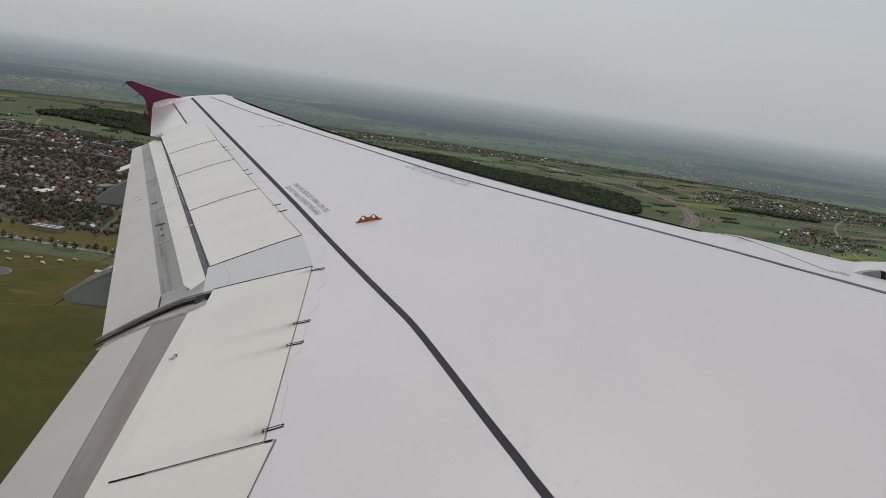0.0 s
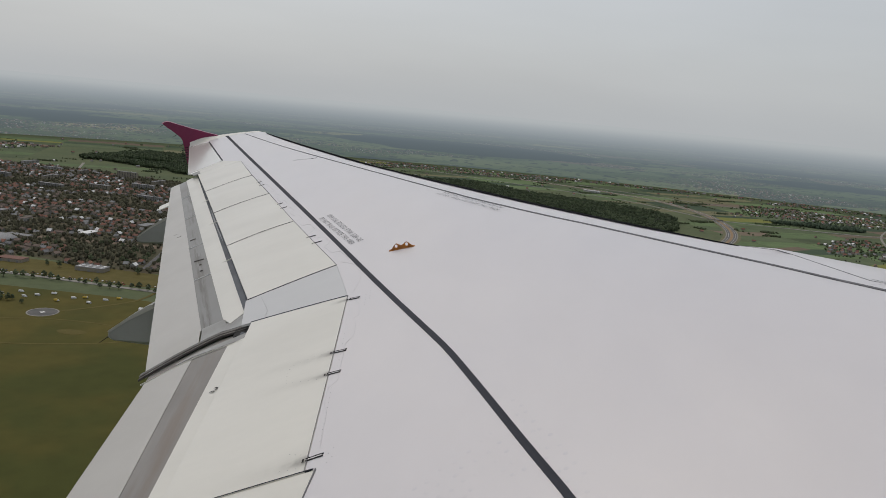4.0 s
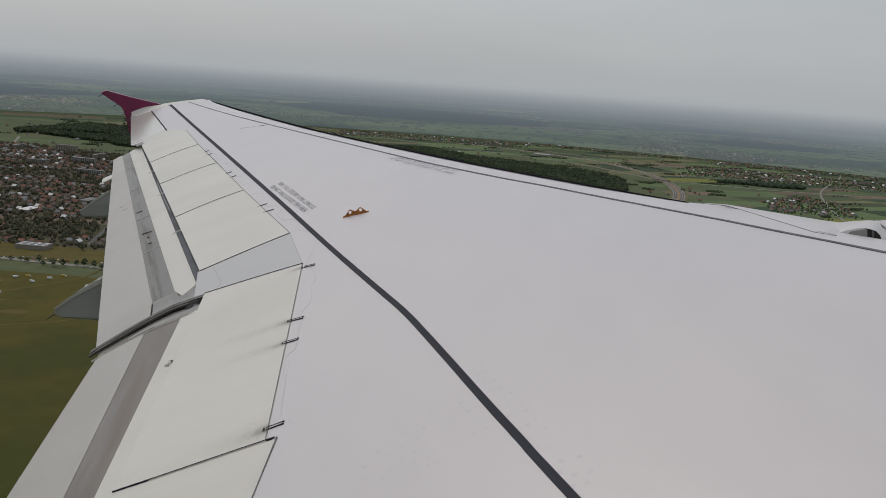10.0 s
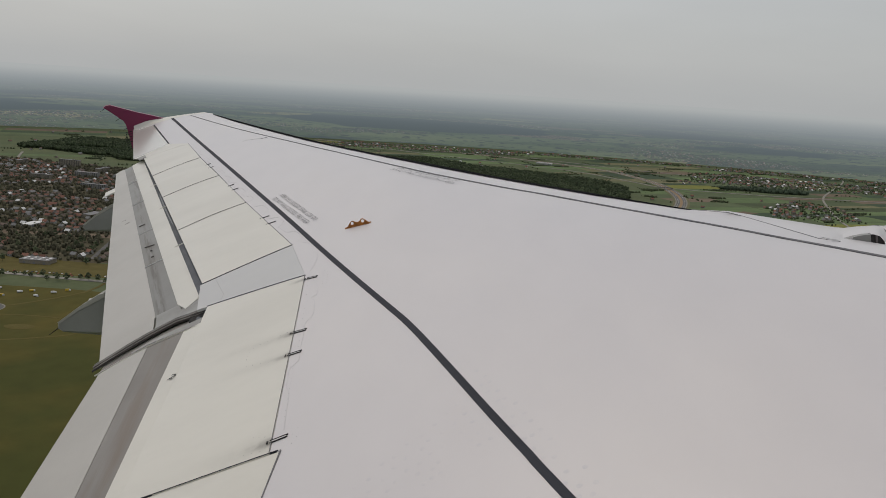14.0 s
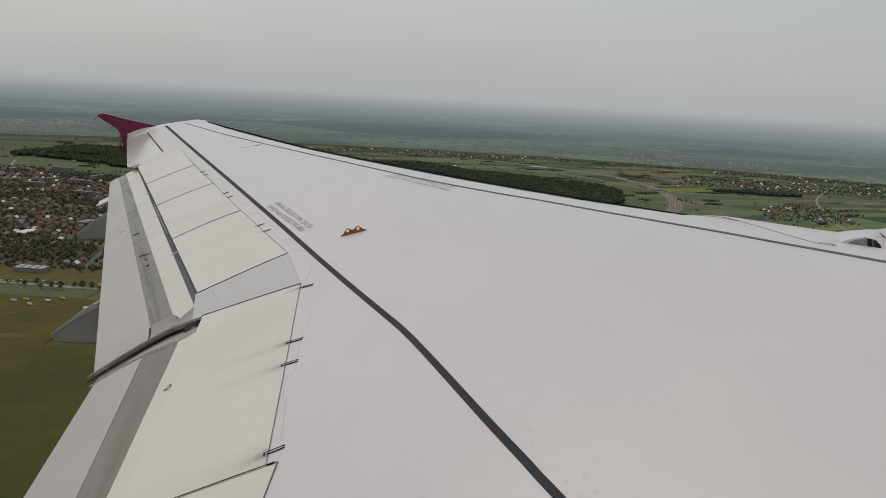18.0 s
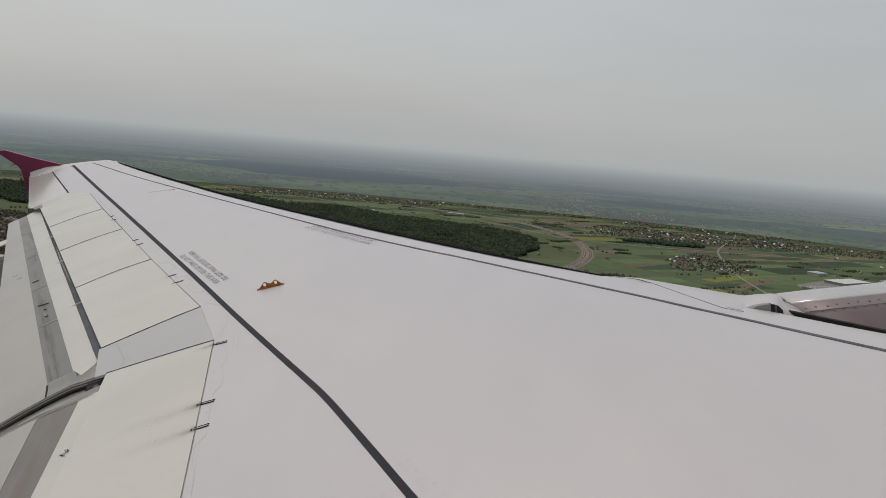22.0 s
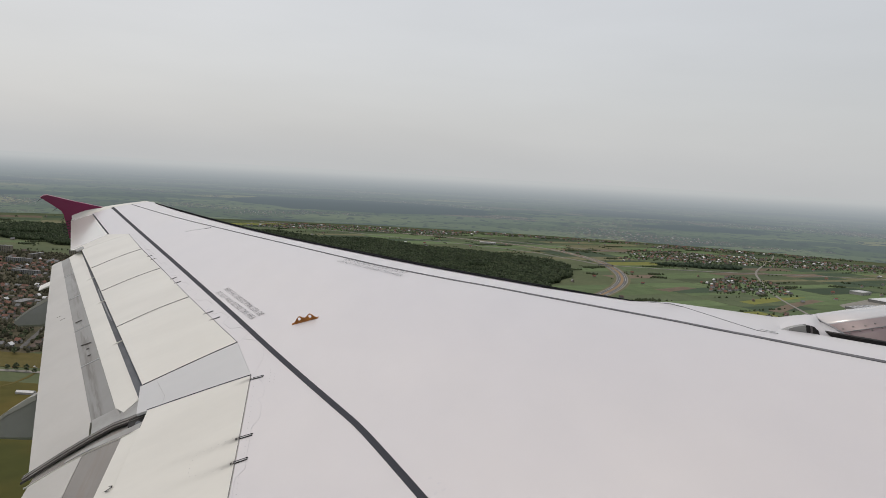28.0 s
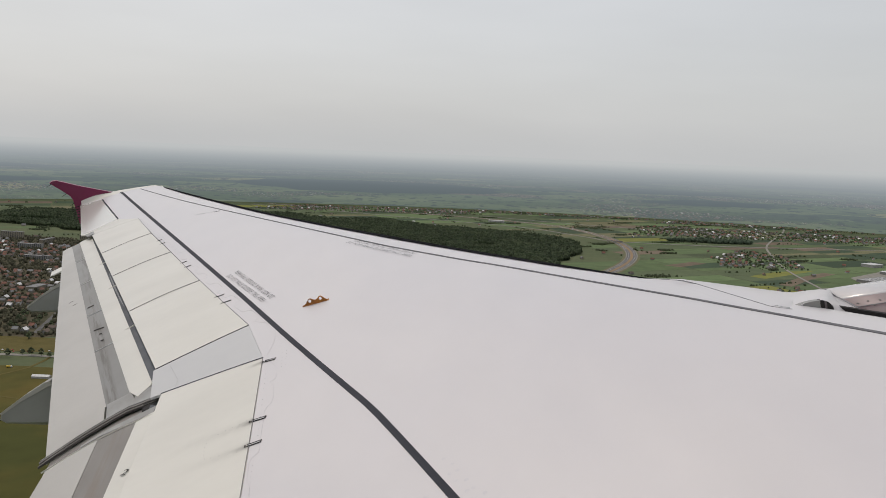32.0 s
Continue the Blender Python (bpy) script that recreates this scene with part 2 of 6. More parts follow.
def stain(m, spots, tone):
    """Grease drawn aft from each spot (x, y, length, width, strength)."""
    n, l = m.node_tree.nodes, m.node_tree.links
    base = n["Principled BSDF"].inputs["Base Color"]
    src = base.links[0].from_socket
    tc = n.new("ShaderNodeTexCoord")
    sep = n.new("ShaderNodeSeparateXYZ")
    l.new(tc.outputs["Object"], sep.inputs[0])
    nz = n.new("ShaderNodeTexNoise")
    nz.inputs["Scale"].default_value, nz.inputs["Detail"].default_value = 22.0, 4
    l.new(tc.outputs["Object"], nz.inputs["Vector"])

    def calc(op, x, y=0.0, z=None):
        q = n.new("ShaderNodeMath")
        q.operation = op
        for i, val in enumerate((x, y) if z is None else (x, y, z)):
            if isinstance(val, (int, float)):
                q.inputs[i].default_value = val
            else:
                l.new(val, q.inputs[i])
        return q.outputs[0]
    total = None
    for x0, y0, length, width, strength in spots:
        aft = calc("SUBTRACT", x0, sep.outputs[0])
        side = calc("DIVIDE", calc("SUBTRACT", calc("SUBTRACT", sep.outputs[1], y0), calc("MULTIPLY", aft, 0.10)), width)
        band = calc("POWER", math.e, calc("MULTIPLY", calc("MULTIPLY", side, side), -1.0))
        fade = calc("POWER", calc("MAXIMUM", calc("SUBTRACT", 1.0, calc("DIVIDE", calc("ABSOLUTE", aft), length)), 0.0), 2.2)
        one = calc("MULTIPLY", calc("MULTIPLY", band, fade), strength)
        total = one if total is None else calc("MAXIMUM", total, one)
    total = calc("MINIMUM", calc("MULTIPLY", total, calc("MULTIPLY_ADD", nz.outputs[0], 1.6, 0.1)), 0.9)
    mx = n.new("ShaderNodeMixRGB")
    l.new(total, mx.inputs[0])
    l.new(src, mx.inputs[1])
    mx.inputs[2].default_value = (*tone, 1)
    l.new(mx.outputs[0], base)
    return m


def streaks(m, degrees, line, tone, across=26.0, along=1.6, lo=0.46, hi=0.62, half=0.05):
    """Rubbed marks drawn out along a line at that angle, within a narrow track."""
    n, l = m.node_tree.nodes, m.node_tree.links
    base = n["Principled BSDF"].inputs["Base Color"]
    src = base.links[0].from_socket
    tc = n.new("ShaderNodeTexCoord")
    turn = n.new("ShaderNodeMapping")
    turn.vector_type = "TEXTURE"
    turn.inputs["Location"].default_value = (line[0], line[1], 0)
    turn.inputs["Rotation"].default_value = (0, 0, radians(degrees))
    l.new(tc.outputs["Object"], turn.inputs[0])
    size = n.new("ShaderNodeMapping")
    size.inputs["Scale"].default_value = (along, across, 1)
    l.new(turn.outputs[0], size.inputs[0])
    nz = n.new("ShaderNodeTexNoise")
    nz.inputs["Scale"].default_value, nz.inputs["Detail"].default_value, nz.inputs["Roughness"].default_value = 1.0, 6, 0.65
    l.new(size.outputs[0], nz.inputs["Vector"])
    r = n.new("ShaderNodeMapRange")
    r.inputs["From Min"].default_value, r.inputs["From Max"].default_value, r.inputs["To Max"].default_value = lo, hi, 0.85
    l.new(nz.outputs[0], r.inputs["Value"])
    sep = n.new("ShaderNodeSeparateXYZ")
    l.new(turn.outputs[0], sep.inputs[0])
    ab = n.new("ShaderNodeMath")
    ab.operation = "ABSOLUTE"
    l.new(sep.outputs[1], ab.inputs[0])
    track = n.new("ShaderNodeMapRange")
    track.inputs["From Min"].default_value, track.inputs["From Max"].default_value = half, half * 0.4
    l.new(ab.outputs[0], track.inputs["Value"])
    ml = n.new("ShaderNodeMath")
    ml.operation = "MULTIPLY"
    l.new(r.outputs[0], ml.inputs[0])
    l.new(track.outputs[0], ml.inputs[1])
    mx = n.new("ShaderNodeMixRGB")
    l.new(ml.outputs[0], mx.inputs[0])
    l.new(src, mx.inputs[1])
    mx.inputs[2].default_value = (*tone, 1)
    l.new(mx.outputs[0], base)


streaks(M_BARE, 107.8, (-6.25, 7.17), (0.10, 0.088, 0.076))
streaks(M_BARE2, 91.1, (-6.03, 3.5), (0.20, 0.165, 0.14), across=12.0, along=0.7, lo=0.46, hi=0.66, half=0.11)
M_SPOILER = stain(mat("stained_white_paint", (0.665, 0.645, 0.588), (0.62, 0.602, 0.55), 1.3, 0.34, fine=0.03, stretch=(0.6, 1.5, 1), coat=0.25),
                  [(-5.07, 6.575, 0.16, 0.022, 0.9), (-5.08, 5.80, 0.22, 0.030, 1.0), (-5.08, 5.80, 0.75, 0.05, 0.25), (-5.085, 5.54, 0.20, 0.026, 0.9), (-5.085, 5.54, 0.6, 0.04, 0.2), (-5.09, 4.74, 0.24, 0.035, 1.0), (-5.09, 4.74, 0.5, 0.06, 0.3)], (0.09, 0.075, 0.06))
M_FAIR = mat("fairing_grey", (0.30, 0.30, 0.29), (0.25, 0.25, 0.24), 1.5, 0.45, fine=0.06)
M_SLAT = mat("dark_slat_edge", (0.022, 0.022, 0.024), (0.014, 0.014, 0.016), 3.0, 0.9, fine=0.12, spec=0.0)
M_NAC = mat("nacelle_silver", (0.62, 0.60, 0.60), (0.55, 0.53, 0.53), 1.5, 0.25, metal=0.35, fine=0.04, coat=0.3)
M_MAUVE = mat("nacelle_mauve", (0.16, 0.11, 0.12), (0.125, 0.088, 0.096), 1.5, 0.5, fine=0.05)
M_SHOULDER = mat("cowl_reflection_tone", (0.26, 0.21, 0.21), (0.22, 0.175, 0.18), 1.5, 0.48, metal=0.2, fine=0.04)
M_ARCH = mat("mauve_grey_shaded_wall", (0.135, 0.115, 0.118), (0.105, 0.09, 0.092), 2.0, 0.6, fine=0.1)
M_INK = mat("stencil_ink", (0.07, 0.07, 0.08), (0.12, 0.12, 0.13), 20.0, 0.6, fine=0.15)


# ---- mesh helpers ----
def obj(name, verts, faces, material, parent=None, label="", smooth=35, mats=None, fmat=None):
    me = bpy.data.meshes.new(name)
    me.from_pydata([tuple(map(float, v)) for v in verts], [], [tuple(map(int, f)) for f in faces])
    for m in (mats or [material]):
        me.materials.append(m)
    if fmat is not None:
        me.polygons.foreach_set("material_index", np.asarray(fmat, dtype=np.int32))
    if smooth:
        me.polygons.foreach_set("use_smooth", np.ones(len(me.polygons), dtype=bool))
        me.set_sharp_from_angle(angle=radians(smooth))
    me.update()
    ob = new(name, me)
    if parent:
        ob.parent = parent
    if label:
        tagged(ob, label)
    return ob


def mend(ob):
    bm = bmesh.new()
    bm.from_mesh(ob.data)
    bmesh.ops.recalc_face_normals(bm, faces=bm.faces)
    bm.to_mesh(ob.data)
    bm.free()
    return ob


def empty(name, m=None):
    e = new(name)
    e.empty_display_size = 0.1
    if m is not None:
        e.matrix_world = m
    return e


def box(cx, cy, cz, sx, sy, sz):
    v = [(cx + sx * a / 2, cy + sy * b / 2, cz + sz * c / 2) for a in (-1, 1) for b in (-1, 1) for c in (-1, 1)]
    f = [(0, 1, 3, 2), (4, 6, 7, 5), (0, 4, 5, 1), (2, 3, 7, 6), (0, 2, 6, 4), (1, 5, 7, 3)]
    return v, f


def join(parts):
    v, f = [], []
    for pv, pf in parts:
        o = len(v)
        v += list(pv)
        f += [tuple(i + o for i in q) for q in pf]
    return v, f


def rod(a, b, r0, r1, n=7):
    a, b = Vector(a), Vector(b)
    w = (b - a).normalized()
    u = w.orthogonal().normalized()
    q = w.cross(u)
    v = [tuple(a + (u * math.cos(2 * math.pi * i / n) + q * math.sin(2 * math.pi * i / n)) * r0) for i in range(n)]
    v += [tuple(b + (u * math.cos(2 * math.pi * i / n) + q * math.sin(2 * math.pi * i / n)) * r1) for i in range(n)]
    f = [(i, (i + 1) % n, n + (i + 1) % n, n + i) for i in range(n)] + [tuple(range(n))[::-1], tuple(range(n, 2 * n))]
    return v, f


# ---- the wing: local axes x forward, y outboard, z up ----
PS = np.array([0, .02, .06, .1, .2, .3, .45, .6, .7, .8, .9, 1.0])
PZ = np.array([0, .018, .034, .044, .060, .067, .066, .056, .045, .031, .016, .002])
PM = np.gradient(PZ, PS)
PM[0] = 1.6
DIHEDRAL, BEND = math.tan(radians(5.203)), 0.00219


def soft(x):
    return 0.5 * np.log1p(np.exp(np.asarray(x, float) / 0.5))


def lead(y):
    return -0.522 * (y - 1.975)


def trail(y):
    return -6.12 - 0.295 * soft(y - 6.4)


def profile(s):
    s = np.asarray(s, float)
    i = np.clip(np.searchsorted(PS, s) - 1, 0, len(PS) - 2)
    h = PS[i + 1] - PS[i]
    t = np.clip((s - PS[i]) / h, 0, 1)
    return ((2 * t**3 - 3 * t**2 + 1) * PZ[i] + (t**3 - 2 * t**2 + t) * h * PM[i]
            + (-2 * t**3 + 3 * t**2) * PZ[i + 1] + (t**3 - t**2) * h * PM[i + 1])


def top(x, y):
    """Height of the wing's upper surface."""
    x, y = np.asarray(x, float), np.asarray(y, float)
    c = lead(y) - trail(y)
    s = (lead(y) - x) / c
    inc = np.radians(4 - 0.4545 * (y - 2) + 0.2585 * soft(y - 6.4))
    th = 1.2 - 0.04545 * (y - 2) + 0.0357 * soft(y - 6.4)
    droop = np.interp(y, [3.5, 5.0, 5.6, 6.2, 7, 8.4, 9.4, 10.3, 11.7, 13.5, 15, 16.5], [-.05, -.05, -.035, -.018, -.02, -.028, -.024, -.03, -.034, -.008, .012, .03]) * np.exp(-(s / np.interp(y, [5.0, 7.0], [0.085, 0.11]))**2)
    return DIHEDRAL * (y - 1.975) + BEND * np.maximum(y - 3, 0)**2 + c * th * profile(s) - (s - .25) * c * np.tan(inc) + droop


def under(x, y):
    x, y = np.asarray(x, float), np.asarray(y, float)
    c = lead(y) - trail(y)
    s = np.clip((lead(y) - x) / c, 0, 1)
    inc = np.radians(4 - 0.4545 * (y - 2) + 0.2585 * soft(y - 6.4))
    base = DIHEDRAL * (y - 1.975) + BEND * np.maximum(y - 3, 0)**2 - (s - .25) * c * np.tan(inc)
    return base - c * 0.055 * np.sin(np.pi * np.sqrt(s)) - 0.002


TURN = Matrix(((0.969015, 0.0, -0.247002, 0), (-0.001253, 0.999987, -0.004917, 0), (0.246999, 0.005074, 0.969002, 330.0), (0, 0, 0, 1)))
wing = empty("airliner_wing", TURN)
tagged(wing, "white airliner wing with extended flaps and a magenta wingtip fence", "aircraft wing")

REAR_Y = [1.9, 4.313, 4.64, 4.66, 6.641, 7.375, 9.067, 10.677, 12.083, 13.423, 13.929, 16.334, 16.37, 16.5]
REAR_X = [-5.55, -5.097, -5.035, -5.09, -5.065, -5.218, -5.826, -6.384, -6.887, -7.35, -7.776, -8.633, -9.06, -9.08]


def rear(y):
    return np.interp(y, REAR_Y, REAR_X)


def wing_skin():
    ys = sorted(set(list(np.linspace(1.9, 16.5, 100)) + REAR_Y))
    nt, nb = 64, 22
    edge = 0.030     # share of the chord that the leading edge takes
    verts, faces, kinds = [], [], []
    m = nt + nb
    for y in ys:
        c = lead(y) - trail(y)
        s1 = (lead(y) - rear(y)) / c
        for i in range(nt):
            u = i / (nt - 1)
            s = s1 * u**2.2
            x = lead(y) - s * c
            verts.append((x, y, top(x, y)))
        for i in range(nb):
            u = 1 - i / nb
            s = s1 * u**1.8
            x = lead(y) - s * c
            verts.append((x, y, min(under(x, y), top(x, y) - 0.02 * min(1, u * 6))))
    for j in range(len(ys) - 1):
        for i in range(m):
            a, b = j * m + i, j * m + (i + 1) % m
            faces.append((a, b, b + m, a + m))
    faces.append(tuple(range(m)))
    faces.append(tuple(range((len(ys) - 1) * m, len(ys) * m))[::-1])
    return mend(obj("wing_skin", verts, faces, M_SKIN, wing, "smooth pale grey painted wing skin", smooth=50))


wing_skin()


def panel(name, quad, material, lift=0.0, thick=0.02, nu=10, nv=18, label="", parent=None, height=None, bow=0.0):
    """A plate that follows the wing: corners front-inner, front-outer, rear-outer, rear-inner as (x, y)."""
    zf = height or top
    p = [np.array(q, float) for q in quad]
    verts = []
    for k in (0, 1):
        for i in range(nu + 1):
            for j in range(nv + 1):
                u, v = i / nu, j / nv
                q = (p[0] * (1 - v) + p[1] * v) * (1 - u) + (p[3] * (1 - v) + p[2] * v) * u
                th = thick * (1 - 0.6 * u)
                z = float(zf(q[0], q[1])) + lift + bow * math.sin(math.pi * u) - (th if k else 0)
                verts.append((q[0], q[1], z))
    w, o = nv + 1, (nu + 1) * (nv + 1)
    faces = []
    for i in range(nu):
        for j in range(nv):
            a = i * w + j
            faces.append((a, a + 1, a + w + 1, a + w))
            faces.append((o + a, o + a + w, o + a + w + 1, o + a + 1))
    rim = [j for j in range(w)] + [i * w + nv for i in range(1, nu + 1)] + [nu * w + j for j in range(nv - 1, -1, -1)] + [i * w for i in range(nu - 1, 0, -1)]
    for a, b in zip(rim, rim[1:] + rim[:1]):
        faces.append((a, o + a, o + b, b))
    return mend(obj(name, verts, faces, material, parent or wing, label))


def smooth_line(pts, step=0.06):
    pts = [np.array(p, float) for p in pts]
    out = []
    for i in range(len(pts) - 1):
        p0, p1, p2, p3 = pts[max(i - 1, 0)], pts[i], pts[i + 1], pts[min(i + 2, len(pts) - 1)]
        n = max(1, int(np.linalg.norm(p2 - p1) / step))
        for k in range(n):
            t = k / n
            out.append(0.5 * ((2 * p1) + (p2 - p0) * t + (2 * p0 - 5 * p1 + 4 * p2 - p3) * t * t + (3 * p1 - p0 - 3 * p2 + p3) * t**3))
    return out + [pts[-1]]


def ribbon(name, pts, width, material, lift=0.003, label="", parent=None, step=0.06, taper=None, height=None, curved=True):
    """A thin strip of sealant that lies on the wing along a line."""
    zf = height or top
    line = smooth_line(pts, step) if curved else [np.array(p, float) for p in pts]
    verts, faces = [], []
    n = len(line)
    for i, p in enumerate(line):
        d = line[min(i + 1, n - 1)] - line[max(i - 1, 0)]
        d /= max(1e-9, np.linalg.norm(d))
        s = np.array((-d[1], d[0]))
        w = width if taper is None else width + (taper - width) * i / (n - 1)
        for k in (-0.5, 0, 0.5):
            q = p + s * w * k
            verts.append((q[0], q[1], float(zf(q[0], q[1])) + lift))
        for k in (-0.5, 0.5):
            q = p + s * w * k
            verts.append((q[0], q[1], float(zf(q[0], q[1])) - 0.004))
    for i in range(n - 1):
        a, b = i * 5, i * 5 + 5
        faces += [(a, a + 1, b + 1, b), (a + 1, a + 2, b + 2, b + 1), (a + 3, a, b, b + 3), (a + 2, a + 4, b + 4, b + 2)]
    return obj(name, verts, faces, material, parent or wing, label)


# dark strip along the rear spar and the seam behind the slats
ribbon("sealant_strip", [(-8.30, 16.42), (-8.238, 16.293), (-6.608, 11.773), (-5.492, 8.599), (-4.881, 6.793), (-4.506, 5.67), (-4.408, 5.36), (-4.334, 5.085), (-4.245, 4.734), (-4.146, 4.335),
       (-4.061, 4.005), (-3.995, 3.745), (-3.52, 1.95)], 0.048, M_STRIPE, label="dark grey sealant strip", taper=0.030)
ribbon("slat_seam", [(-7.939, 16.404), (-6.771, 14.026), (-5.685, 11.904), (-4.896, 10.328), (-4.305, 9.100), (-3.998, 8.461), (-3.525, 7.559), (-3.205, 6.98), (-2.627, 5.798), (-2.417, 5.3), (-2.224, 4.829), (-1.35, 2.6)], 0.017, M_SLATSEAM, label="grey seam behind the slat", taper=0.031)


def slat_edge():
    """Dark leading edge with a rounded nose, from the pylon to the tip."""
    verts, faces = [], []
    ys = np.linspace(6.30, 16.14, 90)
    n = 21
    for y in ys:
        c = lead(y) - trail(y)
        k = min(1.0, (y - 6.28) / 0.35)
        for i in range(n):
            s = float(np.interp(y, [6.30, 7, 9, 12, 15, 16.42], [.040, .078, .095, .098, .080, .045])) * (1 - i / (n - 1))**1.6
            x = lead(y) - s * c
            verts.append((x + 0.004, y, float(top(x, y)) + 0.005))
        verts.append((lead(y) + 0.02, y, float(top(lead(y), y)) - 0.06))
        verts.append((lead(y) - 0.03, y, float(top(lead(y), y)) - 0.10))
    m = n + 2
    for j in range(len(ys) - 1):
        for i in range(m - 1):
            a = j * m + i
            faces.append((a, a + m, a + m + 1, a + 1))
    # the rolled nose is grey towards the tip
    bright = [1 if ys[k // (m - 1)] > 12.3 and k % (m - 1) >= 13 else 0 for k in range(len(faces))]
    return obj("slat_edge", verts, faces, None, wing, "dark slat edge", mats=[M_SLAT, M_PLATE], fmat=bright)


slat_edge()

# spoilers: front and rear corners along the hinge line
SP_FRONT = [(-5.218, 7.375), (-5.831, 9.080), (-6.386, 10.662), (-6.895, 12.083), (-7.35, 13.423)]
SP_REAR = [(-5.929, 7.270), (-6.521, 8.995), (-7.069, 10.590), (-7.553, 11.990), (-8.072, 13.458)]


def at(a, b, t):
    return tuple(np.array(a) + (np.array(b) - np.array(a)) * t)


def spoiler(quad, gap=0.007):
    q = [np.array(p, float) for p in quad]
    along0, along1 = (q[1] - q[0]) / np.linalg.norm(q[1] - q[0]), (q[2] - q[3]) / np.linalg.norm(q[2] - q[3])
    back = np.array((-1.0, 0.0))
    q = [q[0] + along0 * gap / 2 + back * gap * 0.4, q[1] - along0 * gap / 2 + back * gap * 0.4, q[2] - along1 * gap / 2, q[3] + along1 * gap / 2]
    return panel("spoiler", q, M_SPOILER if gap < 0.005 else M_WHITE, lift=0.002, thick=0.035, nu=10, nv=12, label="warm white spoiler panel, closed")


for i in range(4):
    spoiler([SP_FRONT[i], SP_FRONT[i + 1], SP_REAR[i + 1], SP_REAR[i]])
spoiler([(-5.09, 4.648), (-5.065, 6.641), (-5.795, 6.772), (-5.824, 4.7375)], 0.003)
# fixed panels inboard of and between the spoilers
ribbon("panel_joint", [(-5.552, 1.95), (-5.099, 4.313), (-5.037, 4.64)], 0.003, M_SEAM, lift=0.004)
panel("fixed_panel", [(-5.53, 2.0), (-5.02, 4.639), (-5.824, 4.737), (-6.05, 2.0)], M_WHITE, lift=-0.002, thick=0.03, nv=24, label="warm white fixed trailing panel")
panel("cover_panel", [(-5.067, 6.645), (-5.218, 7.371), (-5.945, 7.262), (-5.875, 6.787)], M_COVER, lift=0.001, thick=0.04, label="pale grey cover panel between the spoilers")
panel("fixed_panel", [(-7.352, 13.432), (-7.778, 13.925), (-8.29, 13.690), (-8.064, 13.466)], M_WHITE, lift=0.001, thick=0.03, label="white fixed panel beside the aileron")
panel("aileron", [(-7.792, 13.940), (-8.645, 16.325), (-9.125, 16.62), (-8.302, 13.690)], M_GLOSS, lift=0.0, thick=0.03, nv=24, label="white aileron with a dark hinge line")
ribbon("hinge_line", [(-7.776, 13.929), (-8.633, 16.334)], 0.016, M_STRIPE, lift=0.006, curved=True, label="dark aileron hinge line")
panel("seal_block", [(-8.03, 13.45), (-8.10, 13.66), (-8.22, 13.62), (-8.13, 13.42)], M_FAIR, lift=0.008, thick=0.03, nu=2, nv=2, label="beige rubber block")


def tip_rise(x, y):
    """The cap curls up towards the fence."""
    k = np.clip((y - 16.46) / 0.20, 0, 1)
    return top(x, y) + np.interp(x, [-9.2, -9.0, -8.83, -8.54, -8.2, -7.8], [0.052, 0.072, 0.076, 0.032, 0.006, 0.0]) * k * k * (3 - 2 * k)


panel("tip_cap", [(-7.54, 16.46), (-7.60, 16.66), (-9.105, 16.66), (-9.06, 16.46)], M_WHITE, lift=0.001, thick=0.035, nu=24, nv=8, height=tip_rise, label="rounded white wingtip cap")
# thin dark joints round the spoilers and panels
for i in range(1, 4):
    ribbon("spoiler_joint", [SP_FRONT[i], at(SP_FRONT[i], SP_REAR[i], 0.5) + np.array((0.0, 0.034)), SP_REAR[i]], 0.0065, M_STRIPE, lift=0.005, step=0.08)
ribbon("spoiler_joint", [SP_FRONT[0], (-5.58, 7.322), SP_REAR[0]], 0.0035, M_STRIPE, lift=0.005)
ribbon("spoiler_joint", [(-5.065, 6.650), (-5.43, 6.716), (-5.80, 6.780)], 0.003, M_STRIPE, lift=0.005)
ribbon("spoiler_joint", [(-5.05, 4.649), (-5.44, 4.695), (-5.824, 4.739)], 0.0028, M_STRIPE, lift=0.005)
ribbon("hinge_joint", [(-5.094, 4.66), (-5.069, 6.645)], 0.003, M_SEAM, lift=0.005, label="dark spoiler hinge joint")
for i in range(4):
    ribbon("hinge_joint", [SP_FRONT[i], SP_FRONT[i + 1]], 0.004, M_SEAM, lift=0.004)
ribbon("panel_joint", [(-5.10, 4.30), (-5.04, 4.645)], 0.004, M_SEAM, lift=0.005)
# dark sheets under the spoilers, with the recess shade in their colour
panel("cove", [(-5.0, 2.0), (-5.0, 6.70), (-5.9, 6.82), (-5.83, 2.0)], M_COVE_SHADE, lift=-0.06, thick=0.02, label="dark sheet for the shade under the spoiler")
panel("cove", [(-5.15, 7.20), (-7.30, 13.45), (-8.15, 13.60), (-5.985, 7.225)], M_COVE_SHADE, lift=-0.06, thick=0.02, nv=30, label="dark sheet for the shade under the spoilers")


# flaps: planes that slope down behind the spoilers
def flap_height(a, b, drop, degrees):
    a, b = Vector((a[0], a[1], float(top(*a)))), Vector((b[0], b[1], float(top(*b))))
    u = (b - a).normalized()
    aft = Vector((-math.cos(radians(degrees)), 0, -math.sin(radians(degrees))))
    n = u.cross(aft).normalized()
    o = a - Vector((0, 0, drop))

    def h(x, y):
        return o.z - (n.x * (x - o.x) + n.y * (y - o.y)) / n.z
    return h


H_IN = flap_height((-5.824, 4.748), (-5.795, 6.772), 0.05, 14)
H_OUT = flap_height((-5.934, 7.268), (-8.064, 13.458), 0.05, 14)


